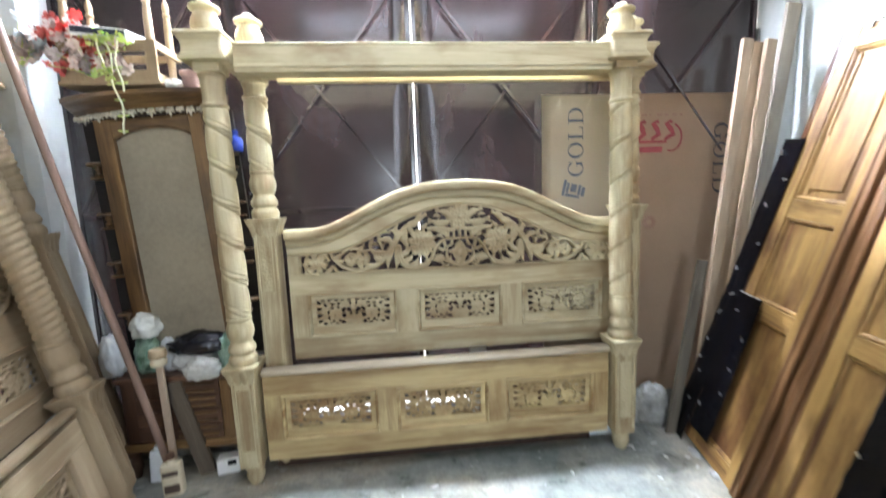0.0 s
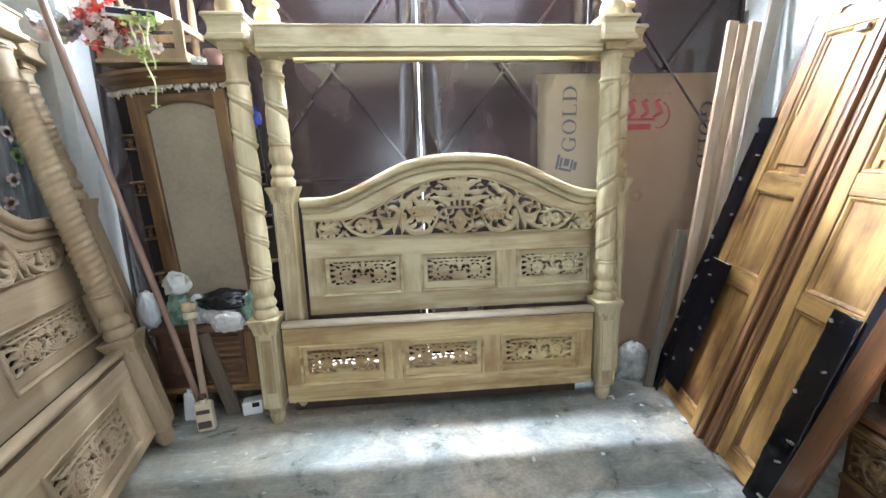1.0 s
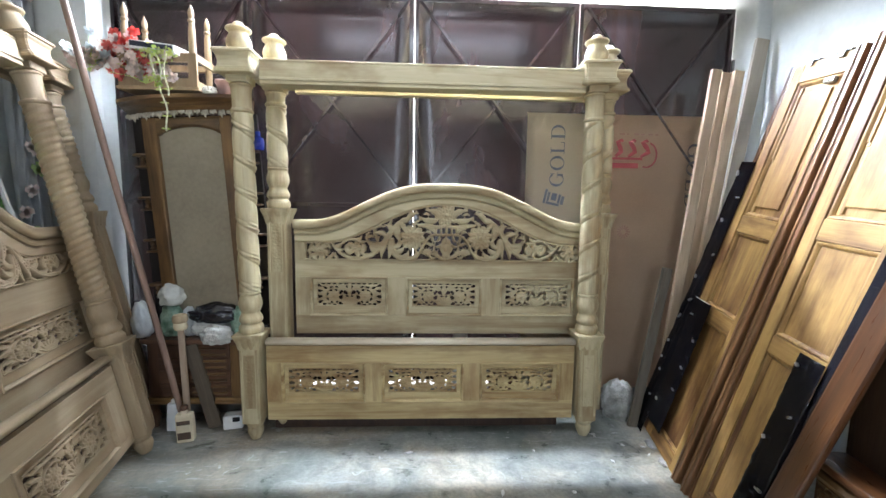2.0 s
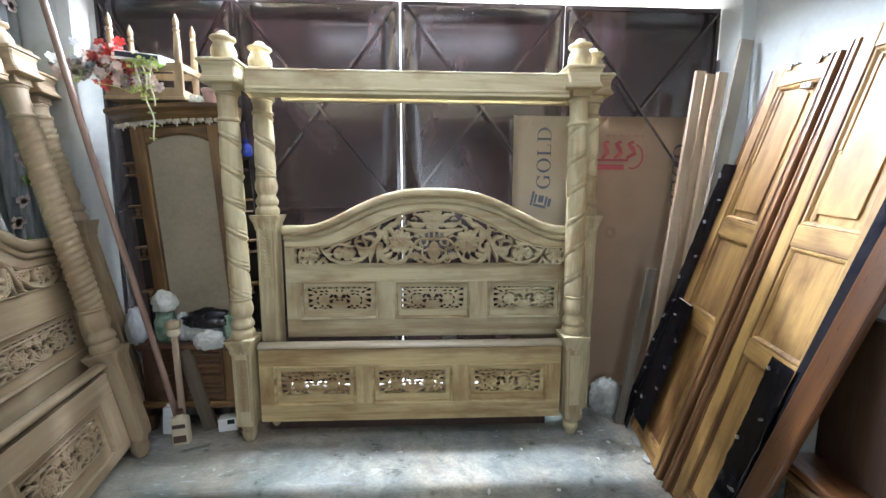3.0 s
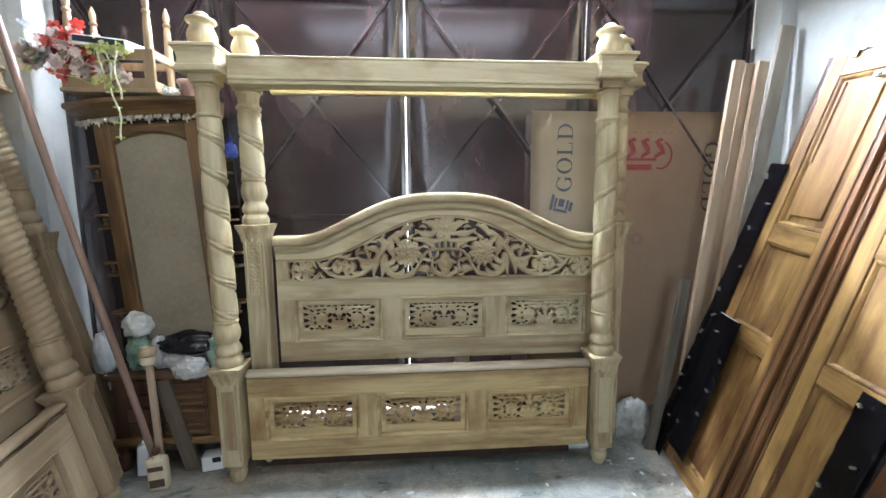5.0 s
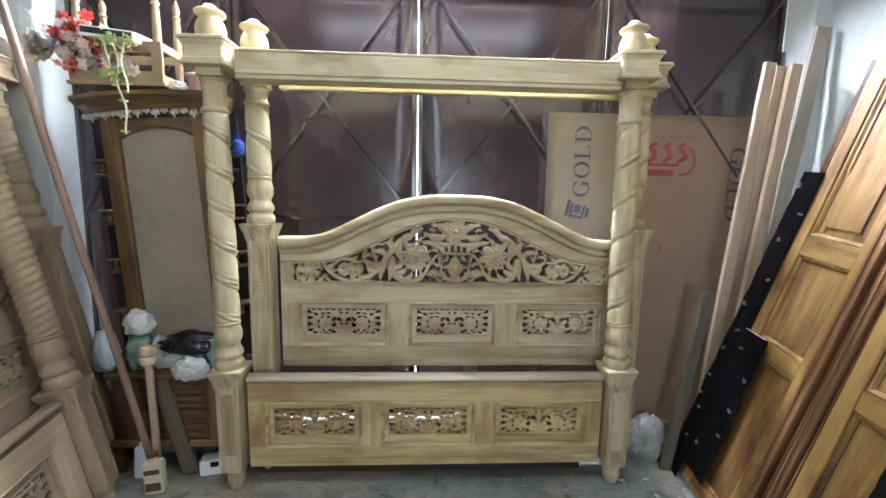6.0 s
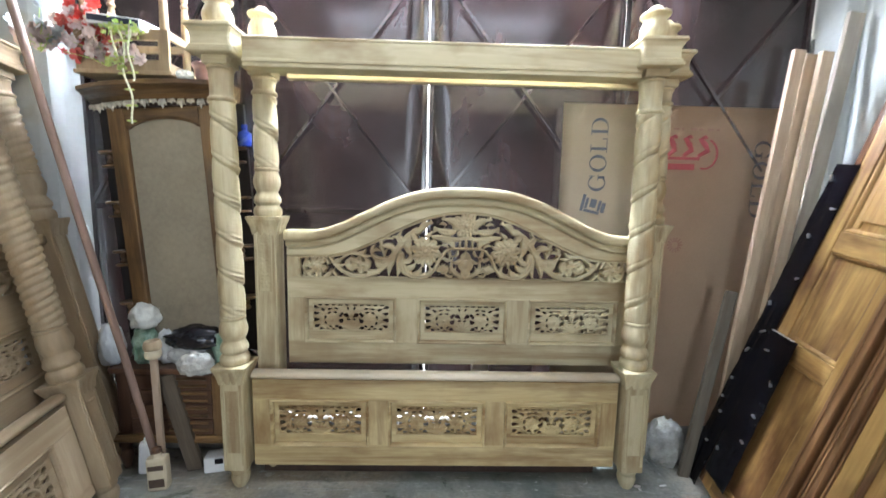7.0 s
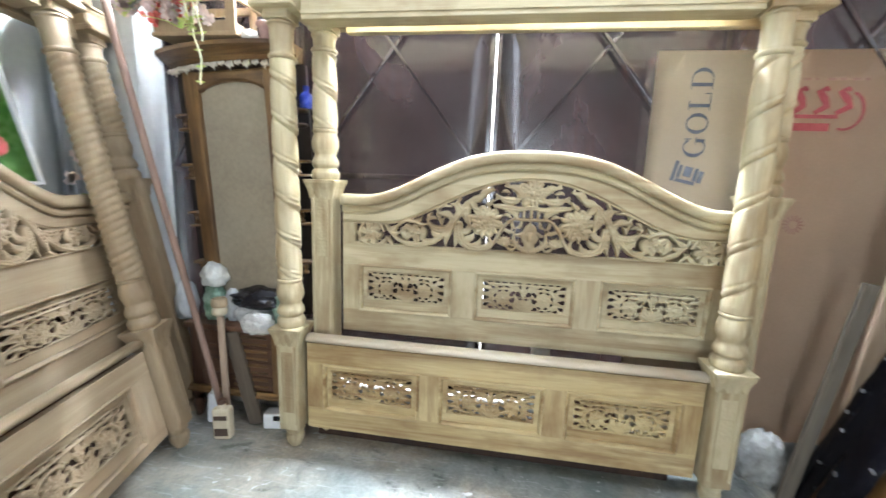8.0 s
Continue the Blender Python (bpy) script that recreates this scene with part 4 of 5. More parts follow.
def arched_strip(bm, lo, hi, y0, y1, half, n=72):
    """A strip between two height curves, y0 in front, y1 behind, with softened front edges."""
    rows = []
    for i in range(n + 1):
        x = -half + 2 * half * i / n
        a, b = lo(x), hi(x)
        e = min(0.012, (b - a) * 0.3)
        rows.append([bm.verts.new((x, y, z)) for y, z in ((y1, a), (y0 + e * 0.7, a), (y0, a + e), (y0, b - e), (y0 + e * 0.7, b), (y1, b))])
    for p, q in zip(rows, rows[1:]):
        for i in range(6):
            j = (i + 1) % 6
            bm.faces.new((p[i], p[j], q[j], q[i]))
    bm.faces.new(rows[0])
    bm.faces.new(rows[-1][::-1])
    bmesh.ops.recalc_face_normals(bm, faces=bm.faces[:])
    return bm


def bed_head_end(m, wood_, carving, arch, curves, twist, label):
    arch_top, carve_top = curves
    t = thing("bed_head_end", m, label, "bed end")
    for x in (-0.972, 0.916) if wood_ is BED else (-0.95, 0.95):
        post(t, x, 1.30, twist, wood_, "head")
    if wood_ is TAN:
        panelled_board(t, 0.888, 0.552, 0.652, 0.872, 1.0205, (-0.385, 0.385), 0.62, wood_, carving)
    else:
        panelled_board(t, 0.888, 0.574, 0.690, 0.916, 1.0205, (-0.574, -0.008, 0.558), 0.446, wood_, carving)
    part("tester_beam", sweep_x(bmesh.new(), REAR_BEAM, -0.855, 0.855), wood_["x"], t)
    part("arch_openwork", arch, wood_["x"], t).location = (0, 0.006, CARVE_Z)
    for s in (-1, 1):
        part("stile", boxed(min(s * 0.888, s * 0.831), max(s * 0.888, s * 0.831), 0.001, 0.035, 1.021, 1.121), wood_["z"], t)
    part("arch_board", arched_strip(bmesh.new(), lambda x: carve_top(x), lambda x: arch_top(x) - 0.085, 0.0, 0.034, 0.888), wood_["x"], t)
    part("arch_bead", arched_strip(bmesh.new(), lambda x: arch_top(x) - 0.0845, lambda x: arch_top(x) - 0.0525, -0.012, 0.036, 0.888), wood_["x"], t)
    part("arch_moulding", arched_strip(bmesh.new(), lambda x: arch_top(x) - 0.052, arch_top, -0.034, 0.044, 0.888), wood_["x"], t, smooth=True)
    return t


bed_foot_end(pose(0.005, 0.02, 0), FOOT, SMALL_CARVING.copy(), twist_coarse, "raw pale teak bed foot end with twisted posts and pierced panels")
bed_head_end(pose(0.135, 0.155, 0), BED, SMALL_CARVING, LARGE_CARVING, WIDE_ARCH, twist_coarse, "raw pale teak headboard with arched floral openwork and twisted posts")

LB = frame_at((-1.262, -1.03, 0), (-0.234, 0.972), 10.9)
small_tan = SMALL_CARVING.copy()
small_tan.materials.clear()
bed_foot_end(LB, TAN, small_tan, twist_rope, "tan unfinished bed foot end with rope-twist posts, leaning on the wall")
bed_head_end(LB @ Matrix.Translation((0.33, 0.105, 0.0)), TAN, small_tan, NARROW_CARVING, NARROW_ARCH, twist_rope, "tan unfinished headboard with rope-twist posts behind its foot end")

# added dark sheet in place of the shaded wall behind the tan bed
t = thing("shade_sheet", LB @ Matrix.Translation((-0.15, 0.20, 0.0)), "dark brown sheet added as shade behind the tan bed ends", "plywood")
part("sheet", boxed(-0.85, 1.20, 0.0, 0.012, 0.0, 1.235, bevel=0.003), BROWN["x"], t)


# ---- panelled doors and boards by the east wall ----
D0 = Vector((1.331, 0.0, 0.0))
DU = Vector((-0.136, -0.991, 0.0)).normalized()
DOOR_LEAN = 13.0


def door_frame(u, back=0.0, tilt=8.0, pivot=0.0):
    """A place in the row of leaning doors: u metres along the floor, tilted sideways about its corner at pivot."""
    m = frame_at(D0 + DU * u, (DU.x, DU.y), DOOR_LEAN)
    return m @ Matrix.Translation((pivot, back, 0)) @ Matrix.Rotation(radians(tilt), 4, "Y") @ Matrix.Translation((-pivot, 0, 0))


def panelled_door(m, w, h, woods, label, edging=False):
    """A door of two stiles, four rails and three raised panels with mouldings."""
    t = thing("panelled_door", m, label, "door", "panelled doors leaning in a row")
    s = 0.062
    for a in (0.0, w - s):
        part("stile", boxed(a, a + s, 0, 0.038, 0, h, bevel=0.003), woods["z"], t)
    levels = [(0.0, 0.085), (0.775, 0.850), (1.250, 1.335), (h - 0.085, h)]
    for a, b in levels:
        part("rail", boxed(s + 0.0005, w - s - 0.0005, 0.001, 0.037, a, b, bevel=0.003), woods["x"], t)
    for k, ((_, a), (b, _)) in enumerate(zip(levels, levels[1:])):
        cx, cz, pw, ph = w / 2, (a + b) / 2, w - 2 * s, b - a
        part("panel_moulding", mitred_frame(bmesh.new(), pw - 0.001, ph - 0.001, [(0, 0.008), (0.005, 0.005), (0.011, 0.007), (0.018, 0.015), (0.018, 0.022), (0, 0.022)], (cx, 0, cz)), woods["z"], t)
        g = bmesh.new()
        box(g, cx - pw / 2 + 0.019, cx + pw / 2 - 0.019, 0.018, 0.030, cz - ph / 2 + 0.019, cz + ph / 2 - 0.019)
        if k == 2:
            box(g, cx - pw / 2 + 0.046, cx + pw / 2 - 0.046, 0.0095, 0.0178, cz - ph / 2 + 0.050, cz + ph / 2 - 0.050, bevel=0.004)
        part("panel", g, woods["z"], t)
        if k == 2:
            l, top_, mid = cx - pw / 2 + 0.019, cz + ph / 2 - 0.019, a + 0.44 * ph
            g = bmesh.new()
            box(g, l + 0.006, l + 0.020, 0.009, 0.018, mid, top_ - 0.008, bevel=0.003)
            box(g, l + 0.014, l + 0.030, 0.008, 0.0178, mid - 0.014, mid - 0.0005, bevel=0.003)
            box(g, l + 0.022, l + 0.036, 0.009, 0.0179, a + 0.024, mid - 0.0145, bevel=0.003)
            part("eared_bead", g, woods["z"], t)
    latch = part("latch", boxed(w * 0.60, w * 0.60 + 0.055, -0.006, 0.012, h - 0.118, h - 0.096, bevel=0.003), STEEL, t, "worn steel latch")
    part("bolt", boxed(w * 0.60 + 0.020, w * 0.60 + 0.036, -0.013, -0.0065, h - 0.112, h - 0.102, bevel=0.002), SCREW, latch)
    # dark strip draws the shade on the door's left bevel
    if edging:
        part("edging", boxed(-0.032, -0.0008, 0.0, 0.036, 0.0, h + 0.004, bevel=0.004), BROWN["z"], t, "dark brown strip for the shaded bevel")
    for x in (w * 0.28, w * 0.72):
        hinge = part("hinge_plate", boxed(x - 0.035, x + 0.035, -0.004, 0.036, h + 0.0005, h + 0.010, bevel=0.002), STEEL, t, "dark steel hinge plate")
        part("knuckle", boxed(x - 0.012, x + 0.012, -0.010, -0.0045, h - 0.022, h + 0.008, bevel=0.002), STEEL, hinge)
    return t


def black_wrap(m, w, h, seed, label):
    """A strip of stapled black plastic sheeting folded over a board."""
    t = thing("black_plastic_wrap", m, label, "plastic wrap", "black plastic wraps on the doors")
    g = bmesh.new()
    rnd = random.Random(seed)
    nx, nz = 10, 60
    vs = [[g.verts.new((w * i / nx + 0.0015 * noise.noise(Vector((0, j * 0.2, seed))), -0.005 + 0.005 * noise.noise(Vector((i * 0.9, j * 0.22, seed * 5))) + 0.003 * noise.noise(Vector((i * 1.7, j * 0.6, seed * 9))), h * j / nz)) for j in range(nz + 1)] for i in range(nx + 1)]
    for i in range(nx):
        for j in range(nz):
            g.faces.new((vs[i][j], vs[i + 1][j], vs[i + 1][j + 1], vs[i][j + 1]))
    bmesh.ops.solidify(g, geom=g.faces[:], thickness=-0.006)
    part("sheeting", g, BLACK, t, smooth=True)
    # the bright reflection on the top fold is modelled as a white strip
    if seed == 2:
        part("folded_edge", boxed(0.012, w - 0.02, -0.011, -0.003, h - 0.001, h + 0.0015), WHITE_PLASTIC, t, "pale strip for the glint along the fold")
    n = int(h / 0.13)
    for k in range(n):
        z = h * (0.03 + (0.95 * k + rnd.uniform(0.1, 0.8)) / n)
        x = w * rnd.choice((0.2, 0.5, 0.8)) + rnd.uniform(-0.01, 0.01)
        l = rnd.choice((0.007, 0.010, 0.014))
        s = boxed(-l, l, -0.018, -0.009, -0.0042, 0.0042, bevel=0.001)
        ob = part("staple", s, SCREW, t)
        ob.matrix_basis = pose(x, 0, z, 0, rnd.uniform(-70, 70), 0)
    return t


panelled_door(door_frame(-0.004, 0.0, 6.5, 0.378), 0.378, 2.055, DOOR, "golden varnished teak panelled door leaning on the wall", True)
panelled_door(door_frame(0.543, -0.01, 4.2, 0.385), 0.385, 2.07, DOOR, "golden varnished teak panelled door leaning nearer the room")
for u, b, w, h in ((0.382, -0.020, 0.040, 2.05), (0.430, 0.006, 0.040, 2.06), (0.470, -0.016, 0.034, 2.07), (0.507, 0.004, 0.034, 2.07)):
    t = thing("door_jamb", door_frame(u, b, 5.6 - 6.0 * (u - 0.382), w), "brown varnished door jamb standing between the doors", "door jamb", "door jambs between the doors")
    part("post", boxed(0, w, 0, 0.06, 0, h, bevel=0.004), JAMB["z"], t)
    part("rebate", boxed(0.006, w * 0.45, -0.006, -0.0005, 0.002, h - 0.004, bevel=0.002), JAMB["z"], t)
black_wrap(door_frame(-0.146, -0.003, 7.7, 0.12), 0.12, 1.645, 1, "shiny black plastic wrap with staples over a board edge")
black_wrap(door_frame(0.012, -0.018, 5.2, 0.15) @ Matrix.Translation((0, 0, 0.115)), 0.160, 0.770, 2, "shiny black plastic wrap on a door's lower edge")
black_wrap(door_frame(0.783, -0.038, 4.6, 0.10), 0.112, 0.850, 3, "shiny black plastic wrap on a door's lower stile")

t = thing("dark_board", door_frame(0.885, -0.060, 7.8, 0.07), "dark brown varnished board leaning in front of the doors", "board")
part("board", boxed(0, 0.092, 0.01, 0.04, 0, 2.0, bevel=0.010), BROWN["z"], t)
t = thing("dark_backing_board", door_frame(0.862, -0.022, 6.4, 0.06), "black-painted board standing beside the brown board", "board")
part("board", boxed(0, 0.095, -0.012, 0.006, 0, 1.95, bevel=0.003), BLACK, t)


# ---- cartons, planks and bag by the gate ----
def ring_sector(g, c, outer, inner, a0, a1, n=40):
    """A flat band between two ellipses, with 1.4 mm of thickness, from angle a0 to a1."""
    rows = []
    for i in range(n + 1):
        a = a0 + (a1 - a0) * i / n
        o = (c[0] + outer[0] * math.cos(a), c[1] + outer[1] * math.sin(a))
        k = (c[0] + inner[0] * math.cos(a), c[1] + inner[1] * math.sin(a))
        rows.append([g.verts.new((x, y, z)) for x, z in (o, k) for y in (-0.0007, 0.0007)])
    for p, q in zip(rows, rows[1:]):
        for m, n_ in ((0, 2), (2, 3), (3, 1), (1, 0)):
            g.faces.new((p[m], p[n_], q[n_], q[m]))


def serif_letter(g, letter, x):
    """A bookish capital one unit high, its left edge at x; gives back its width."""
    def bar(x0, x1, z0, z1):
        box(g, x + x0, x + x1, -0.0007, 0.0007, z0, z1)
    if letter == "O":
        ring_sector(g, (x + 0.46, 0.5), (0.46, 0.52), (0.30, 0.475), 0, 2 * math.pi)
        return 0.92
    if letter == "G":
        ring_sector(g, (x + 0.46, 0.5), (0.46, 0.52), (0.30, 0.475), 0.62, 5.55)
        bar(0.68, 0.82, 0.04, 0.42)
        bar(0.58, 0.90, 0.42, 0.46)
        bar(0.80, 0.84, 0.66, 0.98)
        return 0.92
    bar(0.12, 0.27, 0.0, 1.0)
    for z in (0.0, 0.96):
        bar(0.0, 0.39, z, z + 0.04)
    if letter == "L":
        bar(0.39, 0.74, 0.0, 0.045)
        bar(0.70, 0.745, 0.045, 0.28)
        return 0.78
    bar(0.27, 0.46, 0.0, 0.04)
    bar(0.27, 0.46, 0.96, 1.0)
    ring_sector(g, (x + 0.44, 0.5), (0.48, 0.50), (0.32, 0.462), -math.pi / 2, math.pi / 2, 24)
    return 0.94


def lettering(name, text, size, m, mat, parent):
    """A word in serif capitals, centred, in the local x-z plane."""
    g, x = bmesh.new(), 0.0
    for letter in text:
        x += serif_letter(g, letter, x) + 0.13
    bmesh.ops.translate(g, vec=(-(x - 0.13) / 2, 0, 0), verts=g.verts)
    bmesh.ops.transform(g, matrix=Matrix.Diagonal((size, 1, size, 1)), verts=g.verts)
    bmesh.ops.recalc_face_normals(g, faces=g.faces[:])
    ob = part(name, g, mat, parent)
    ob.matrix_basis = m
    return ob


def carton_sheet(name, x0, x1, y, h, mat, label, lean=0.6):
    t = thing(name, pose((x0 + x1) / 2, y, 0, -lean, 0, 0), label, "cardboard", "flattened cartons behind the bed")
    w = x1 - x0
    g = bmesh.new()
    nx, nz = 8, 16
    vs = [[g.verts.new((-w / 2 + w * i / nx, 0.003 * noise.noise(Vector((i * 0.5, j * 0.3, x0 * 7))), h * j / nz)) for j in range(nz + 1)] for i in range(nx + 1)]
    for i in range(nx):
        for j in range(nz):
            g.faces.new((vs[i][j], vs[i + 1][j], vs[i + 1][j + 1], vs[i][j + 1]))
    bmesh.ops.solidify(g, geom=g.faces[:], thickness=-0.006)
    part("sheet", g, mat, t, smooth=True)
    return t


t = carton_sheet("carton_sheet", 0.637, 1.10, 0.300, 1.932, CARD, "flattened beige carton sheet printed with blue-grey letters")
lettering("printed_word", "GOLD", 0.088, pose(0.008, -0.005, 1.672, 0, -90, 0) @ Matrix.Diagonal((1.10, 1, 1, 1)), INK_BLUE, t)
g = bmesh.new()
for a, b, c, d in ((-0.03, 0.03, 0.0, 0.010), (-0.03, -0.02, 0.012, 0.05), (0.02, 0.03, 0.012, 0.05), (-0.012, 0.012, 0.02, 0.05), (-0.045, -0.034, 0.0, 0.06), (0.034, 0.048, 0.01, 0.045)):
    box(g, a, b, -0.0008, 0.0008, c, d)
part("printed_emblem", g, INK_BLUE, t).matrix_basis = pose(-0.058, -0.005, 1.365, 0, 12, 0) @ Matrix.Diagonal((1.4, 1, 1.5, 1))

t = carton_sheet("carton_sheet", 1.06, 1.80, 0.315, 1.936, CARD_PINK, "flattened pinkish-brown carton sheet with a red printed emblem", 0.5)
EMBLEM = pose(-0.098, -0.006, 1.665) @ Matrix.Diagonal((1.3, 1, 1.25, 1))
for k, lean_ in enumerate((0.10, 0.5, 0.8)):
    c = -0.080 + 0.062 * k
    path = [(c + 0.020, -0.0015, 0.084), (c + 0.012, -0.0015, 0.092), (c - 0.006, -0.0015, 0.082), (c + 0.004 + 0.012 * lean_, -0.0015, 0.058), (c + 0.010 + 0.02 * lean_, -0.0015, 0.034), (c - 0.014, -0.0015, 0.010)]
    part("printed_stroke", tube(bmesh.new(), path, [0.005, 0.008, 0.010, 0.011, 0.011, 0.007], 8, 0.10), INK_RED, t).matrix_basis = EMBLEM
loop_ = [(0.060 + 0.050 * math.cos(a), -0.0015, 0.020 + 0.062 * math.sin(a)) for a in np.linspace(-1.9, 1.25, 14)]
part("printed_loop", tube(bmesh.new(), loop_, [0.004] * 14, 6, 0.15), INK_RED, t).matrix_basis = EMBLEM
for a, b, c, d in ((-0.115, 0.020, -0.048, -0.022), (-0.115, 0.040, -0.006, 0.006)):
    part("printed_bar", boxed(a, b, -0.0012, 0.0008, c, d), INK_RED, t).matrix_basis = EMBLEM
for k, w in enumerate((0.030, 0.012, 0.034, 0.022, 0.030, 0.018)):
    part("faded_print", boxed(0, w, -0.0008, 0.0008, 0, 0.010), INK_FAINT, t).location = (-0.20 + 0.046 * k, -0.006, 1.812)
g = bmesh.new()
for k in range(14):
    a = 2 * math.pi * k / 14
    box(g, 0.018, 0.042, -0.0008, 0.0008, -0.004, 0.004, m=Matrix.Rotation(a, 4, "Y"))
part("printed_rosette", g, INK_FAINT, t).matrix_basis = pose(-0.14, -0.006, 1.20)
lettering("printed_word", "GOLD", 0.088, pose(0.250, -0.006, 1.562, 0, 90, 0) @ Matrix.Diagonal((1.18, 1, 1, 1)), INK_DARK, t)


def plank(x, y, w, d, h, lean, mat, label, turn=0.0, name="plank"):
    """A board standing on the floor and leaning to the east."""
    t = thing(name, pose(x, y, 0, 0, lean, turn), label, "plank", "planks leaning beside the gate")
    part("board", boxed(-w / 2, w / 2, -d / 2, d / 2, w / 2 * math.sin(radians(lean)), h, bevel=0.003), mat, t)
    return t


plank(1.470, 0.130, 0.056, 0.024, 2.165, 5.6, PLANK, "pale planed timber plank leaning beside the gate")
plank(1.540, 0.160, 0.060, 0.026, 2.160, 6.0, PLANK, "pale planed timber plank leaning beside the gate")
plank(1.588, 0.125, 0.056, 0.030, 2.160, 5.9, PLANK, "pale planed timber plank leaning beside the gate")
plank(1.672, 0.165, 0.078, 0.022, 2.365, 7.2, PALE_PLANK, "long whitish timber plank leaning in the corner")
plank(1.305, 0.09, 0.056, 0.022, 1.010, 8.6, OLD_PLANK, "short grey weathered plank leaning on the planks")

t = thing("plastic_bag", pose(1.275, 0.225, 0), "crumpled clear plastic bag, knotted, on the floor", "plastic bag")
g = bmesh.new()
crumple(g, (0, 0, 0), (0.100, 0.088, 0.142), 4, 0.20, 4.6)
part("bag", g, BAG, t, smooth=True)


# ---- dressing cabinet beside the gate ----
def cabinet():
    t = thing("dressing_cabinet", pose(-1.255, 0.335, 0, 0, -3.5, 0), "brown wooden dressing cabinet with a blank arched board and side shelves", "cabinet")
    fy = -0.13          # front of the upper part
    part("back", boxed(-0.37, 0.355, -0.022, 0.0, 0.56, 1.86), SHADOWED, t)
    for a, b in ((-0.250, -0.172), (0.186, 0.250)):
        part("stile", boxed(a, b, fy, fy + 0.05, 0.56, 1.835, bevel=0.006), WALNUT["z"], t)
    g = arched_strip(bmesh.new(), lambda x: 1.735 + 0.045 * max(0.0, math.cos(x * math.pi / 0.33)) ** 0.6, lambda x: 1.834, fy + 0.002, fy + 0.04, 0.178, 24)
    part("arched_head", g, WALNUT["x"], t).location.x = 0.007
    part("blank_board", boxed(-0.171, 0.185, fy + 0.022, fy + 0.034, 0.56, 1.78), BOARD, t, "grey-beige blank board where a mirror goes")
    for x in (-0.300, 0.305):
        for z in (0.86, 1.13, 1.38, 1.63):
            g = lathe(bmesh.new(), [(0.055, z), (0.060, z + 0.004), (0.060, z + 0.010), (0.054, z + 0.014)], 20)
            part("shelf", g, WALNUT["x"], t).location = (x, fy + 0.075, 0)
            g = lathe(bmesh.new(), smooth_profile([(0.010, z - 0.055), (0.018, z - 0.045), (0.009, z - 0.03), (0.016, z - 0.018), (0.010, z - 0.001)], 3), 14)
            part("spindle", g, WALNUT["z"], t, smooth=True).location = (x, fy + 0.05, 0)
            if z > 0.9:
                g = lathe(bmesh.new(), [(0.050, z - 0.068), (0.055, z - 0.064), (0.050, z - 0.056)], 18)
                part("shelf", g, WALNUT["x"], t).location = (x, fy + 0.075, 0)
    g, rows = bmesh.new(), []
    for i in range(25):
        x = -0.345 + 0.70 * i / 24
        bow = 0.085 * (abs(x) / 0.365) ** 2.4
        rows.append([g.verts.new((x * (1 - 0.03 * (z < 1.88)), y, z)) for y, z in ((fy - 0.040 + bow, 1.862), (fy - 0.055 + bow, 1.880), (fy - 0.085 + bow, 1.893), (fy - 0.10 + bow, 1.905),
                                                                (fy - 0.115 + bow, 1.911), (fy - 0.115 + bow, 1.930), (-0.03, 1.930), (-0.03, 1.862))])
    for p, q in zip(rows, rows[1:]):
        for i in range(8):
            g.faces.new((p[i], p[(i + 1) % 8], q[(i + 1) % 8], q[i]))
    g.faces.new(rows[0])
    g.faces.new(rows[-1][::-1])
    bmesh.ops.recalc_face_normals(g, faces=g.faces[:])
    part("cornice", g, WALNUT["x"], t)
    rnd = random.Random(4)
    for k in range(17):
        x = -0.335 + k * 0.042
        drop = 0.026 + 0.016 * (k % 2)
        g = bmesh.new()
        for q, (dx, l) in enumerate(((-0.013, 0.65), (0.0, 1.0), (0.013, 0.65))):
            tube(g, [(dx * 0.4, 0, 1.8615), (dx, -0.006, 1.8615 - drop * l * 0.6), (dx * 1.5, -0.002, 1.8615 - drop * l)], [0.011, 0.010, 0.002], 8, 0.55)
        ob = part("valance_leaf", g, VALANCE, t, smooth=True)
        ob.location = (x, fy - 0.030 + 0.085 * (abs(x) / 0.365) ** 2.4, rnd.uniform(-0.003, 0.003))
    return t


cabinet()
t = thing("chest", pose(-1.26, 0.34, 0), "dark brown chest of shallow moulded drawers under the cabinet", "chest")
part("body", boxed(-0.36, 0.30, -0.20, 0, 0.186, 0.515, bevel=0.004), CHEST["z"], t)
part("top", boxed(-0.38, 0.32, -0.225, 0, 0.516, 0.545, bevel=0.008), CHEST["x"], t)
part("base_moulding", sweep_x(bmesh.new(), [(-0.222, 0.150), (-0.230, 0.156), (-0.230, 0.166), (-0.218, 0.174), (-0.213, 0.1855), (0.0, 0.1855), (0.0, 0.150)], -0.372, 0.312), WALNUT["x"], t)
for x in (-0.335, 0.275):
    for y in (-0.195, -0.03):
        g = lathe(bmesh.new(), smooth_profile([(0.016, 0.0), (0.020, 0.02), (0.030, 0.07), (0.022, 0.10), (0.030, 0.125), (0.030, 0.1495)], 3), 16)
        part("leg", g, CHEST["z"], t, smooth=True).location = (x, y, 0)
for k in range(4):
    z = 0.197 + 0.079 * k
    drawer = part("drawer", boxed(-0.29, 0.12, -0.212, -0.2005, z, z + 0.074, bevel=0.004), CHEST["x"], t)
    for dz in (0.010, 0.048):
        part("drawer_moulding", sweep_x(bmesh.new(), [(-0.2125, z + dz), (-0.219, z + dz + 0.004), (-0.221, z + dz + 0.010), (-0.216, z + dz + 0.016), (-0.2125, z + dz + 0.017)], -0.10, 0.10), WALNUT["x"], drawer)
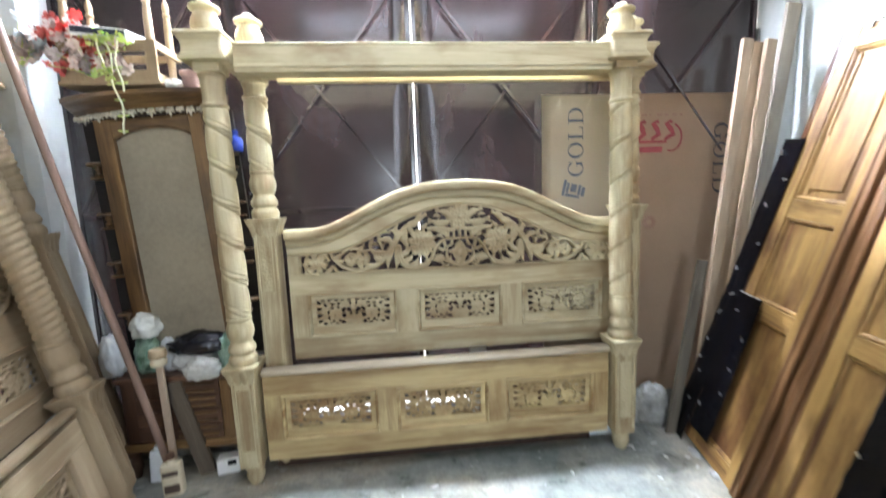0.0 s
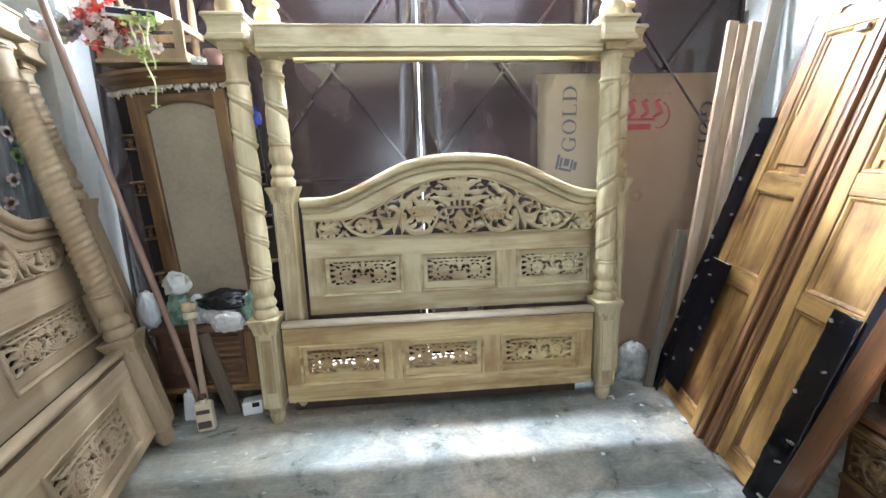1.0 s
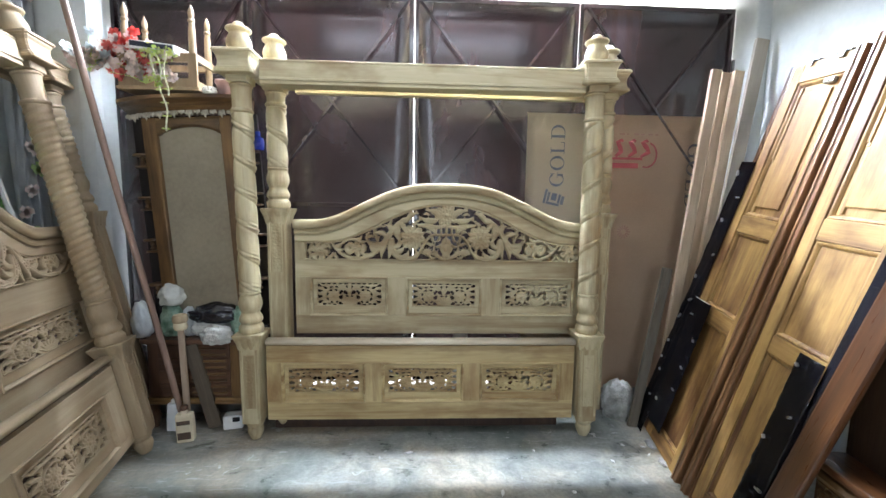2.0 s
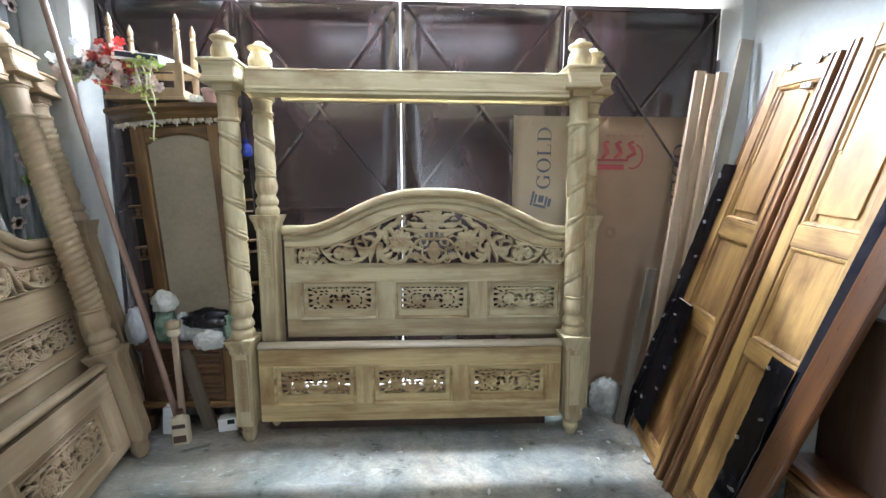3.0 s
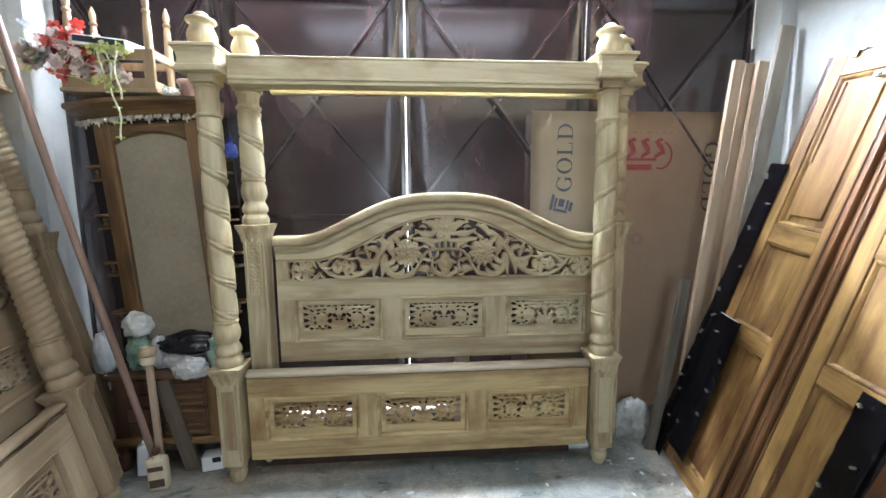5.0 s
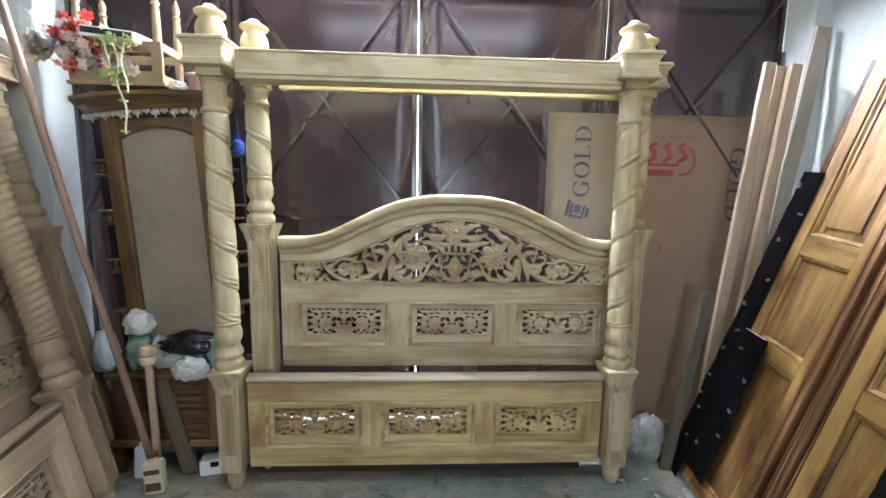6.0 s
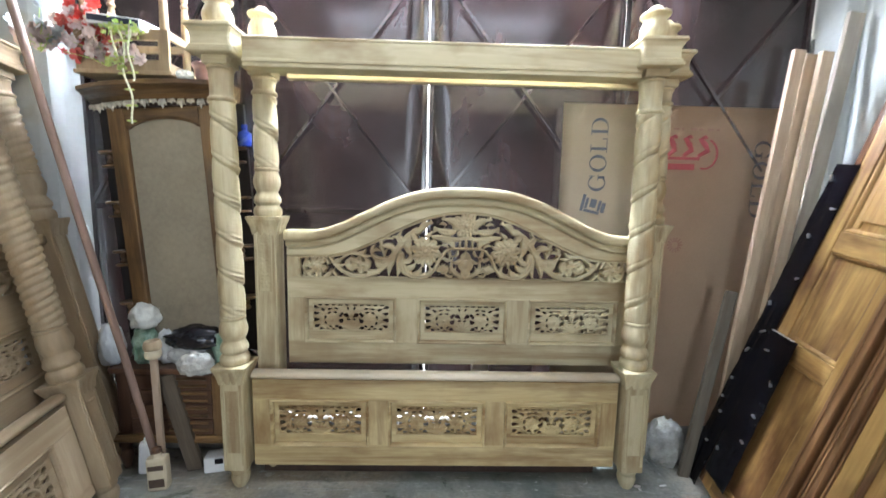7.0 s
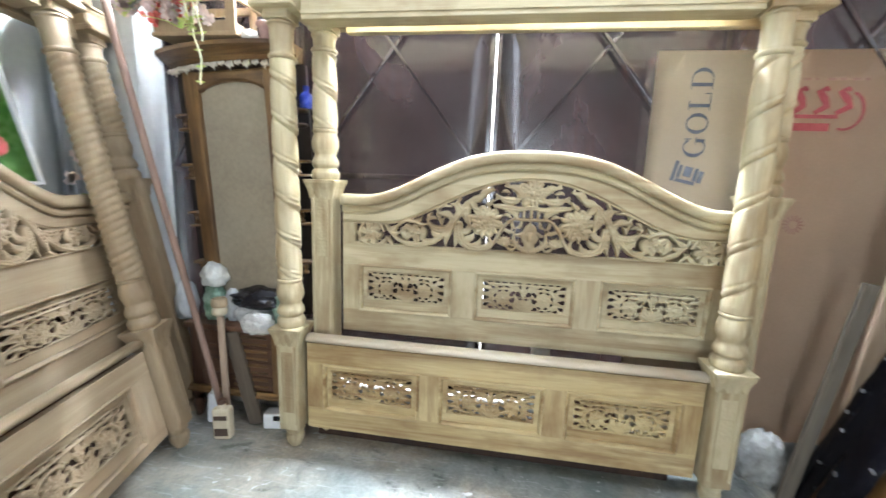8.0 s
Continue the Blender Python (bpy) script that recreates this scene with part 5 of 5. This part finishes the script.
part("corner_post", boxed(0.125, 0.20, -0.222, -0.2005, 0.187, 0.514, bevel=0.012), WALNUT["z"], t, "orange-brown corner post")
part("side_door", boxed(0.205, 0.295, -0.212, -0.2005, 0.195, 0.505, bevel=0.006), CHEST["z"], t)

for name, c, size, seed, mat, lab, cat in (
        ("bundled_cloth", (-1.500, 0.205, 0.735), (0.070, 0.06, 0.072), 2, WHITE_CLOTH, "rolled white cloth bundle on top of the heap", "cloth"),
        ("green_cloth", (-1.505, 0.215, 0.546), (0.062, 0.06, 0.118), 5, GREEN_CLOTH, "crumpled green and white plastic wrapping on the chest", "plastic bag"),
        ("grey_block", (-1.410, 0.220, 0.546), (0.045, 0.05, 0.100), 21, FABRIC, "grey-white crumpled paper packet on the chest", "paper"),
        ("black_bag", (-1.235, 0.215, 0.632), (0.165, 0.085, 0.062), 7, BLACK, "crumpled black plastic bag on the heap", "plastic bag"),
        ("white_bag", (-1.205, 0.125, 0.520), (0.092, 0.040, 0.062), 9, CLEAR, "crumpled whitish plastic bag hanging over the chest's edge", "plastic bag"),
        ("grey_bag", (-1.28, 0.215, 0.546), (0.12, 0.065, 0.07), 15, CLEAR, "crumpled pale plastic wrapping on the chest", "plastic bag"),
        ("green_bag", (-1.095, 0.19, 0.546), (0.052, 0.05, 0.105), 11, GREEN_CLOTH, "crumpled green plastic bag on the chest", "plastic bag"),
        ("pale_bag", (-1.660, 0.18, 0.546), (0.055, 0.05, 0.125), 13, FABRIC, "pale bluish-white cloth bundle at the chest's end", "cloth")):
    t = thing(name, pose(*c), lab, cat)
    part("body", crumple(bmesh.new(), (0, 0, 0), size, seed, 0.22, 2.2 if mat in (WHITE_CLOTH, FABRIC, BLACK) else 3.0), mat, t, smooth=True)


# ---- on the cabinet: upturned stool, flowers, plant ----
t = thing("upturned_stool", pose(-1.428, 0.19, 1.942), "small unfinished wooden stool standing upside down on the cabinet", "stool")
part("seat", boxed(-0.215, 0.215, -0.115, 0.115, 0.0, 0.018, bevel=0.004), STOOL, t)
part("apron", mitred_frame(bmesh.new(), 0.41, 0.175, [(0, 0), (0, -0.014), (0.045, -0.014), (0.045, 0)], (0, -0.095, 0.1065)), STOOL, t)
for z in (0.019, 0.158):
    part("apron", boxed(-0.205, 0.205, 0.095, 0.109, z, z + 0.036, bevel=0.002), STOOL, t)
    for x in (-0.205, 0.191):
        part("apron", boxed(x, x + 0.014, -0.0945, 0.0945, z, z + 0.036, bevel=0.002), STOOL, t)
for x, y in ((-0.175, 0.078), (0.172, -0.078), (-0.175, -0.078), (0.172, 0.078)):
    h = 0.452
    g = lathe(bmesh.new(), smooth_profile([(0.015, 0.02), (0.018, 0.19), (0.016, h - 0.13), (0.012, h - 0.095), (0.017, h - 0.088), (0.017, h - 0.080), (0.011, h - 0.072), (0.015, h - 0.055), (0.014, h - 0.035), (0.006, h - 0.012), (0.002, h)], 4), 16)
    part("leg", g, STOOL, t, smooth=True).location = (x, y, 0)


def blossom(g, c, r, petals, rnd):
    up = Vector((rnd.uniform(-0.5, 0.5), rnd.uniform(-1, -0.4), rnd.uniform(-0.1, 0.7))).normalized()
    m = up.to_track_quat("Z", "Y").to_matrix()
    for k in range(petals):
        a = 2 * math.pi * k / petals + rnd.uniform(-0.1, 0.1)
        pts = [(0, 0, 0), (0.5 * r, -0.35 * r, 0.15 * r), (r, -0.25 * r, 0.25 * r), (1.05 * r, 0.1 * r, 0.30 * r), (0.85 * r, 0.35 * r, 0.22 * r), (0.4 * r, 0.3 * r, 0.12 * r)]
        rot = Matrix.Rotation(a, 3, "Z")
        g.faces.new([g.verts.new(Vector(c) + m @ (rot @ Vector(p))) for p in pts])


def bouquet(name, centre, spread, count, mats, seed, label):
    t = thing(name, pose(*centre), label, "flowers")
    rnd = random.Random(seed)
    g = bmesh.new()
    heads = []
    for _ in range(count):
        q = (rnd.gauss(0, spread[0]), rnd.gauss(0, spread[1]), abs(rnd.gauss(0, spread[2])) + 0.03)
        heads.append(q)
        tube(g, [(0, 0, 0), (q[0] * 0.4, q[1] * 0.4, q[2] * 0.7), q], [0.002, 0.0018, 0.0015], 5)
    part("stem", g, LEAF, t)
    for k, mat in enumerate(mats):
        g = bmesh.new()
        blossom(g, (0, 0, 0), 0.027, 6, rnd)
        blossom(g, (0, -0.005, 0.004), 0.019, 5, rnd)
        bmesh.ops.solidify(g, geom=g.faces[:], thickness=0.0012)
        me = bpy.data.meshes.new("blossom")
        g.to_mesh(me)
        g.free()
        for q in heads[k::len(mats)]:
            m = pose(*q, rnd.uniform(-30, 30), rnd.uniform(-180, 180), rnd.uniform(-40, 40))
            part("blossom", me, mat, t).matrix_basis = m @ Matrix.Scale(rnd.uniform(0.75, 1.3), 4)
    return t


bouquet("red_flowers", (-1.49, 0.078, 1.972), (0.075, 0.016, 0.070), 60, (RED_PETAL, PINK_PETAL, PINK_PETAL), 3, "red and pink artificial flowers tucked into the stool")
bouquet("red_flowers", (-1.62, 0.10, 2.10), (0.050, 0.020, 0.055), 44, (RED_PETAL, PINK_PETAL, RED_PETAL), 14, "red and white artificial flowers at the stool's corner")
bouquet("pink_flowers", (-1.76, 0.06, 2.02), (0.05, 0.02, 0.055), 34, (PINK_PETAL, FABRIC, PINK_PETAL), 8, "pale pink artificial flowers by the pillar")

t = thing("trailing_plant", pose(-1.375, 0.050, 2.105), "yellow-green artificial trailing plant hanging from the stool", "plant")
rnd = random.Random(21)
strands, leaves = [], bmesh.new()


def small_leaf(q, d, l, wide):
    n = d.cross(Vector((0, 1, 0.3))).normalized() * l * wide
    leaves.faces.new([leaves.verts.new(v) for v in (q, q + d * l * 0.3 + n * 0.8, q + d * l * 0.65 + n * 0.8, q + d * l, q + d * l * 0.65 - n * 0.8, q + d * l * 0.3 - n * 0.8)])


for x, drop in ((-0.012, 0.40), (0.030, 0.22), (-0.035, 0.12)):
    n = int(drop / 0.011)
    path = [(x * 0.3, 0.03, 0.0), (x * 0.8, -0.01, 0.02)]
    path += [(x + 0.010 * math.sin(k * 0.33 + x * 60) + 0.04 * (drop > 0.3) * k / n, -0.035 + 0.002 * (k % 2), 0.012 - drop * k / n) for k in range(1, n + 1)]
    strand = bmesh.new()
    strands.append(strand)
    tube(strand, path, [0.0034 + 0.0016 * (k % 2) for k in range(len(path))], 7)
    for k, p in enumerate(path[4:]):
        if k % 6 == 2:
            for s in (-1, 1):
                small_leaf(Vector(p), Vector((s, rnd.uniform(-0.3, 0.1), rnd.uniform(-0.12, 0.10))).normalized(), rnd.uniform(0.018, 0.030), 0.22)
for k in range(90):
    q = Vector((rnd.gauss(0.0, 0.040), rnd.gauss(-0.02, 0.012), rnd.gauss(0.012, 0.013)))
    small_leaf(q, Vector((rnd.uniform(-1, 1), rnd.uniform(-0.8, 0.2), rnd.uniform(-0.8, 0.6))).normalized(), rnd.uniform(0.014, 0.026), 0.40)
for k in range(34):
    q = Vector((rnd.gauss(-0.02, 0.014), rnd.gauss(-0.035, 0.006), rnd.gauss(-0.135, 0.016)))
    small_leaf(q, Vector((rnd.uniform(-1, 1), rnd.uniform(-0.8, 0.2), rnd.uniform(-0.8, 0.6))).normalized(), rnd.uniform(0.014, 0.024), 0.40)
bmesh.ops.solidify(leaves, geom=leaves.faces[:], thickness=0.001)
for strand in strands:
    part("strand", strand, CORD, t, "cream knotted cord strand")
part("foliage", leaves, LEAF, t)

t = thing("dark_tray", pose(-1.42, 0.10, 2.133, 6, 6, 0), "thin white tray with a blue-black edge lying across the stool", "tray")
part("tray", boxed(-0.115, 0.115, -0.07, 0.07, 0.0, 0.042, bevel=0.006), WHITE_PLASTIC, t)
part("edge_band", boxed(-0.108, 0.108, -0.0725, -0.0705, 0.011, 0.036), BLUE_BLACK, t, "blue-black edge band")

t = thing("blue_bottle", pose(-0.992, 0.275, 1.662), "small glossy blue bottle on a cabinet shelf", "bottle")
part("body", lathe(bmesh.new(), smooth_profile([(0.030, 0), (0.032, 0.01), (0.032, 0.06), (0.014, 0.078), (0.012, 0.084)], 4), 20), BLUE_PLASTIC, t, smooth=True)
part("cap", lathe(bmesh.new(), [(0.015, 0.085), (0.015, 0.105), (0.012, 0.108)], 16), BLUE_PLASTIC, t)


# ---- poles, brush and odds and ends on the floor ----
def leaning_pole(name, a, b, r, mat, label, cat):
    a, b = Vector(a), Vector(b)
    t = thing(name, Matrix.Translation(a), label, cat)
    part("pole", tube(bmesh.new(), [(b - a) * k / 8 + Vector((0.004 * math.sin(k), 0, 0)) for k in range(9)], [r] * 9, 12), mat, t, smooth=True)
    return t


leaning_pole("wooden_pole", (-1.367, 0.057, 0.012), (-1.730, -0.198, 2.64), 0.0155, POLE, "long reddish-brown wooden pole leaning on the wall", "pole")
t = thing("brown_board", pose(-1.228, 0.120, 0, 0, -14, 0), "grey-brown board leaning on the chest", "board")
part("board", boxed(-0.040, 0.040, -0.012, 0.012, 0.010, 0.53, bevel=0.003), DARK_PLANK, t)

t = thing("glue_bottle", pose(-1.325, -0.012, 0, -3, -3, 8), "cream plastic jerrycan bottle with a dark label on the floor", "bottle")
part("body", boxed(-0.045, 0.045, -0.026, 0.026, 0.0, 0.165, bevel=0.016), CREAM, t)
for z0, z1 in ((0.022, 0.062), (0.105, 0.128)):
    part("label", boxed(-0.034, 0.034, -0.0278, -0.0263, z0, z1), LABEL_DARK, t)
part("neck", lathe(bmesh.new(), [(0.022, 0.160), (0.018, 0.172), (0.017, 0.182)], 18), CREAM, t)
part("cap", lathe(bmesh.new(), [(0.020, 0.183), (0.020, 0.203), (0.017, 0.206)], 18), CHEST["z"], t)

t = thing("wooden_stick", pose(-1.352, 0.055, 0, -2, -2.5, 0), "reddish-brown flat wooden stick standing behind the bottle", "stick")
part("stick", boxed(-0.016, 0.016, -0.009, 0.009, 0.0, 0.615, bevel=0.004), PALE_STICK, t)
part("head", lathe(bmesh.new(), smooth_profile([(0.016, 0.616), (0.032, 0.625), (0.036, 0.645), (0.032, 0.663)], 3), 20), CREAM, t, "pale turned wooden head", smooth=True)
part("cup", lathe(bmesh.new(), smooth_profile([(0.034, 0.664), (0.039, 0.674), (0.037, 0.700), (0.030, 0.710), (0.026, 0.700), (0.004, 0.684)], 3), 20), TAN["z"], t, "brown wooden cup", smooth=True)

t = thing("white_bottle", pose(-1.472, 0.100, 0, 0, 4, 10), "plain white plastic bottle standing by the jerrycan", "bottle")
part("body", boxed(-0.030, 0.030, -0.02, 0.02, 0.0, 0.17, bevel=0.014), WHITE_PLASTIC, t)
part("cap", lathe(bmesh.new(), [(0.013, 0.171), (0.013, 0.19), (0.010, 0.192)], 16), WHITE_PLASTIC, t)
t = thing("white_carton", pose(-1.13, 0.135, 0, 0, 0, 12), "small white plastic container with a black lid patch", "container")
part("body", boxed(-0.055, 0.055, -0.04, 0.04, 0.0, 0.085, bevel=0.014), WHITE_PLASTIC, t)
part("label", boxed(0.0, 0.04, -0.0415, -0.0402, 0.05, 0.078), BLACK, t)
t = thing("white_block", pose(0.245, 0.33, 0.0), "white block standing between the bed ends", "block")
part("block", boxed(-0.045, 0.045, -0.03, 0.03, 0.0, 0.62, bevel=0.004), WHITE_PLASTIC, t)


# ---- west wall: framed picture, cloth, flowers ----
t = thing("framed_picture", pose(-1.925, -0.565, 1.262, -17, 0, 90), "framed picture of green leaves and red bloom leaning on the wall", "picture")
part("print", boxed(-0.30, 0.30, -0.012, -0.004, 0.0, 0.9), PIC_GREEN, t)
g = bmesh.new()
rnd = random.Random(5)
for _ in range(46):
    x, z, a, l = rnd.uniform(-0.26, 0.26), rnd.uniform(0.03, 0.85), rnd.uniform(0, 6.28), rnd.uniform(0.03, 0.08)
    box(g, 0, l, -0.0136, -0.0124, -l * 0.12, l * 0.12, m=Matrix.Translation((x, 0, z)) @ Matrix.Rotation(a, 4, "Y"))
part("painted_leaves", g, PIC_LIGHT, t)
g = bmesh.new()
for k in range(8):
    box(g, 0, 0.045, -0.0150, -0.0138, -0.014, 0.014, m=Matrix.Translation((0.20, 0, 0.15)) @ Matrix.Rotation(k * 0.785, 4, "Y"))
part("painted_bloom", g, RED_PETAL, t)
part("frame", mitred_frame(bmesh.new(), 0.63, 0.93, [(0, 0), (0, -0.03), (0.012, -0.03), (0.016, -0.02), (0.016, 0)], (0, 0, 0.45)), WHITE_PLASTIC, t)
pane = part("pane", boxed(-0.298, 0.298, -0.020, -0.018, 0.003, 0.897), GLASS, t)
pane.visible_shadow = False

t = thing("flowered_curtain", pose(-2.15, 0.10, 0.95), "pale blue-white curtain cloth with pink printed flowers", "curtain")
g = bmesh.new()
vs = [[g.verts.new((0.018 * math.sin(i * 1.1) + 0.008 * math.sin(j * 0.4 + i), -0.09 + 0.18 * i / 20, 1.6 * j / 24)) for j in range(25)] for i in range(21)]
for i in range(20):
    for j in range(24):
        g.faces.new((vs[i][j], vs[i + 1][j], vs[i + 1][j + 1], vs[i][j + 1]))
bmesh.ops.solidify(g, geom=g.faces[:], thickness=0.003)
part("cloth", g, FABRIC, t, smooth=True)
rnd = random.Random(31)
for k in range(13):
    g = bmesh.new()
    for q in range(5):
        box(g, -0.0008, 0.0008, 0.0, rnd.uniform(0.028, 0.045), -0.014, 0.014, m=Matrix.Rotation(q * 1.257 + rnd.uniform(-0.2, 0.2), 4, "X"))
    part("printed_flower", g, (PINK_PETAL, PIC_LIGHT, PINK_PETAL)[k % 3], t).matrix_basis = pose(0.030, rnd.uniform(-0.07, 0.07), 0.10 + 0.115 * k, rnd.uniform(0, 90), 0, 0)

t = thing("carved_cabinet", frame_at((1.33, -0.97, 0), (-0.14, -0.99), 0), "dark carved wooden cabinet beside the doors", "cabinet")
part("body", boxed(0.0, 1.0, 0.03, 0.50, 0.06, 0.50, bevel=0.006), CHEST["z"], t)
part("top", boxed(-0.02, 1.02, 0.0, 0.50, 0.501, 0.53, bevel=0.01), BROWN["x"], t)
part("tall_back", boxed(-0.01, 1.0, 0.12, 0.16, 0.531, 1.06, bevel=0.006), DARK_BACK, t, "dark brown back board")
part("plinth", boxed(-0.01, 1.01, 0.01, 0.50, 0.0, 0.10, bevel=0.01), BROWN["x"], t)
for z in (0.10, 0.25, 0.455):
    part("moulding", sweep_x(bmesh.new(), [(0.029, z), (0.004, z + 0.006), (0.0, z + 0.02), (0.012, z + 0.03), (0.029, z + 0.034)], 0.02, 0.98), WALNUT["x"], t)
g = SMALL_CARVING.copy()
g.materials.clear()
part("openwork_panel", g, WALNUT["x"], t).matrix_basis = pose(0.24, 0.016, 0.293, 0, 0, 0)

for k, (u, w, d) in enumerate(((0.10, 0.09, 0.03), (0.27, 0.07, 0.03), (0.60, 0.10, 0.035), (0.84, 0.09, 0.035))):
    t = thing("foam_packing", frame_at(D0 + DU * u, (DU.x, DU.y), 0), "scuffed white foam packing under a door's edge", "packing", "foam pieces under the doors")
    part("pad", crumple(bmesh.new(), (0, 0.0, 0.0), (w / 2, d * 0.8, 0.010), 40 + k, 0.5, 2.6, 3), FOAM, t, smooth=True)
# added, unseen: keeps the glow under the gate out of the third foot panel
t = thing("gap_blocker", pose(0.50, 0.30, 0, -1, 0, 0), "brown board added behind the bed to block the gap's light", "board")
part("board", boxed(-0.06, 0.42, 0, 0.012, 0.0, 0.45, bevel=0.002), CHEST["x"], t)

# added dark strip that hides the bright floor seen under the foot board
t = thing("floor_screen", pose(-0.02, 0.118, 0, -3, 0, 0), "dark strip added behind the bed to screen the lit floor", "board")
part("board", boxed(-0.86, 0.86, 0, 0.012, 0.0, 0.165, bevel=0.002), DARK_BACK, t)

rnd = random.Random(77)
for k in range(11):
    x, y = (rnd.uniform(1.0, 1.32), rnd.uniform(-0.32, 0.08)) if k < 7 else (rnd.uniform(-0.2, 0.9), rnd.uniform(-0.5, -0.12))
    t = thing("plastic_scrap", pose(x, y, 0.0, 0, 0, rnd.uniform(0, 180)), "small torn scrap of white plastic on the floor", "scrap", "scraps on the floor")
    part("scrap", crumple(bmesh.new(), (0, 0, 0), (rnd.uniform(0.010, 0.022), rnd.uniform(0.005, 0.010), 0.003), 60 + k, 0.5, 2.0, 2), WHITE_PLASTIC, t, smooth=True)

t = thing("clay_pot", pose(-1.135, 0.19, 1.937), "small dusty pink clay pot on the cabinet top", "pot")
part("body", lathe(bmesh.new(), smooth_profile([(0.026, 0.0), (0.034, 0.03), (0.040, 0.065), (0.048, 0.078), (0.048, 0.088), (0.042, 0.088), (0.036, 0.06), (0.004, 0.05)], 3), 24), CLAY, t, smooth=True)
t = thing("paper_wad", pose(-1.19, 0.13, 1.937), "crumpled white paper wad on the cabinet top", "paper")
part("body", crumple(bmesh.new(), (0, 0, 0), (0.035, 0.025, 0.026), 91, 0.35, 2.6, 3), WHITE_CLOTH, t)
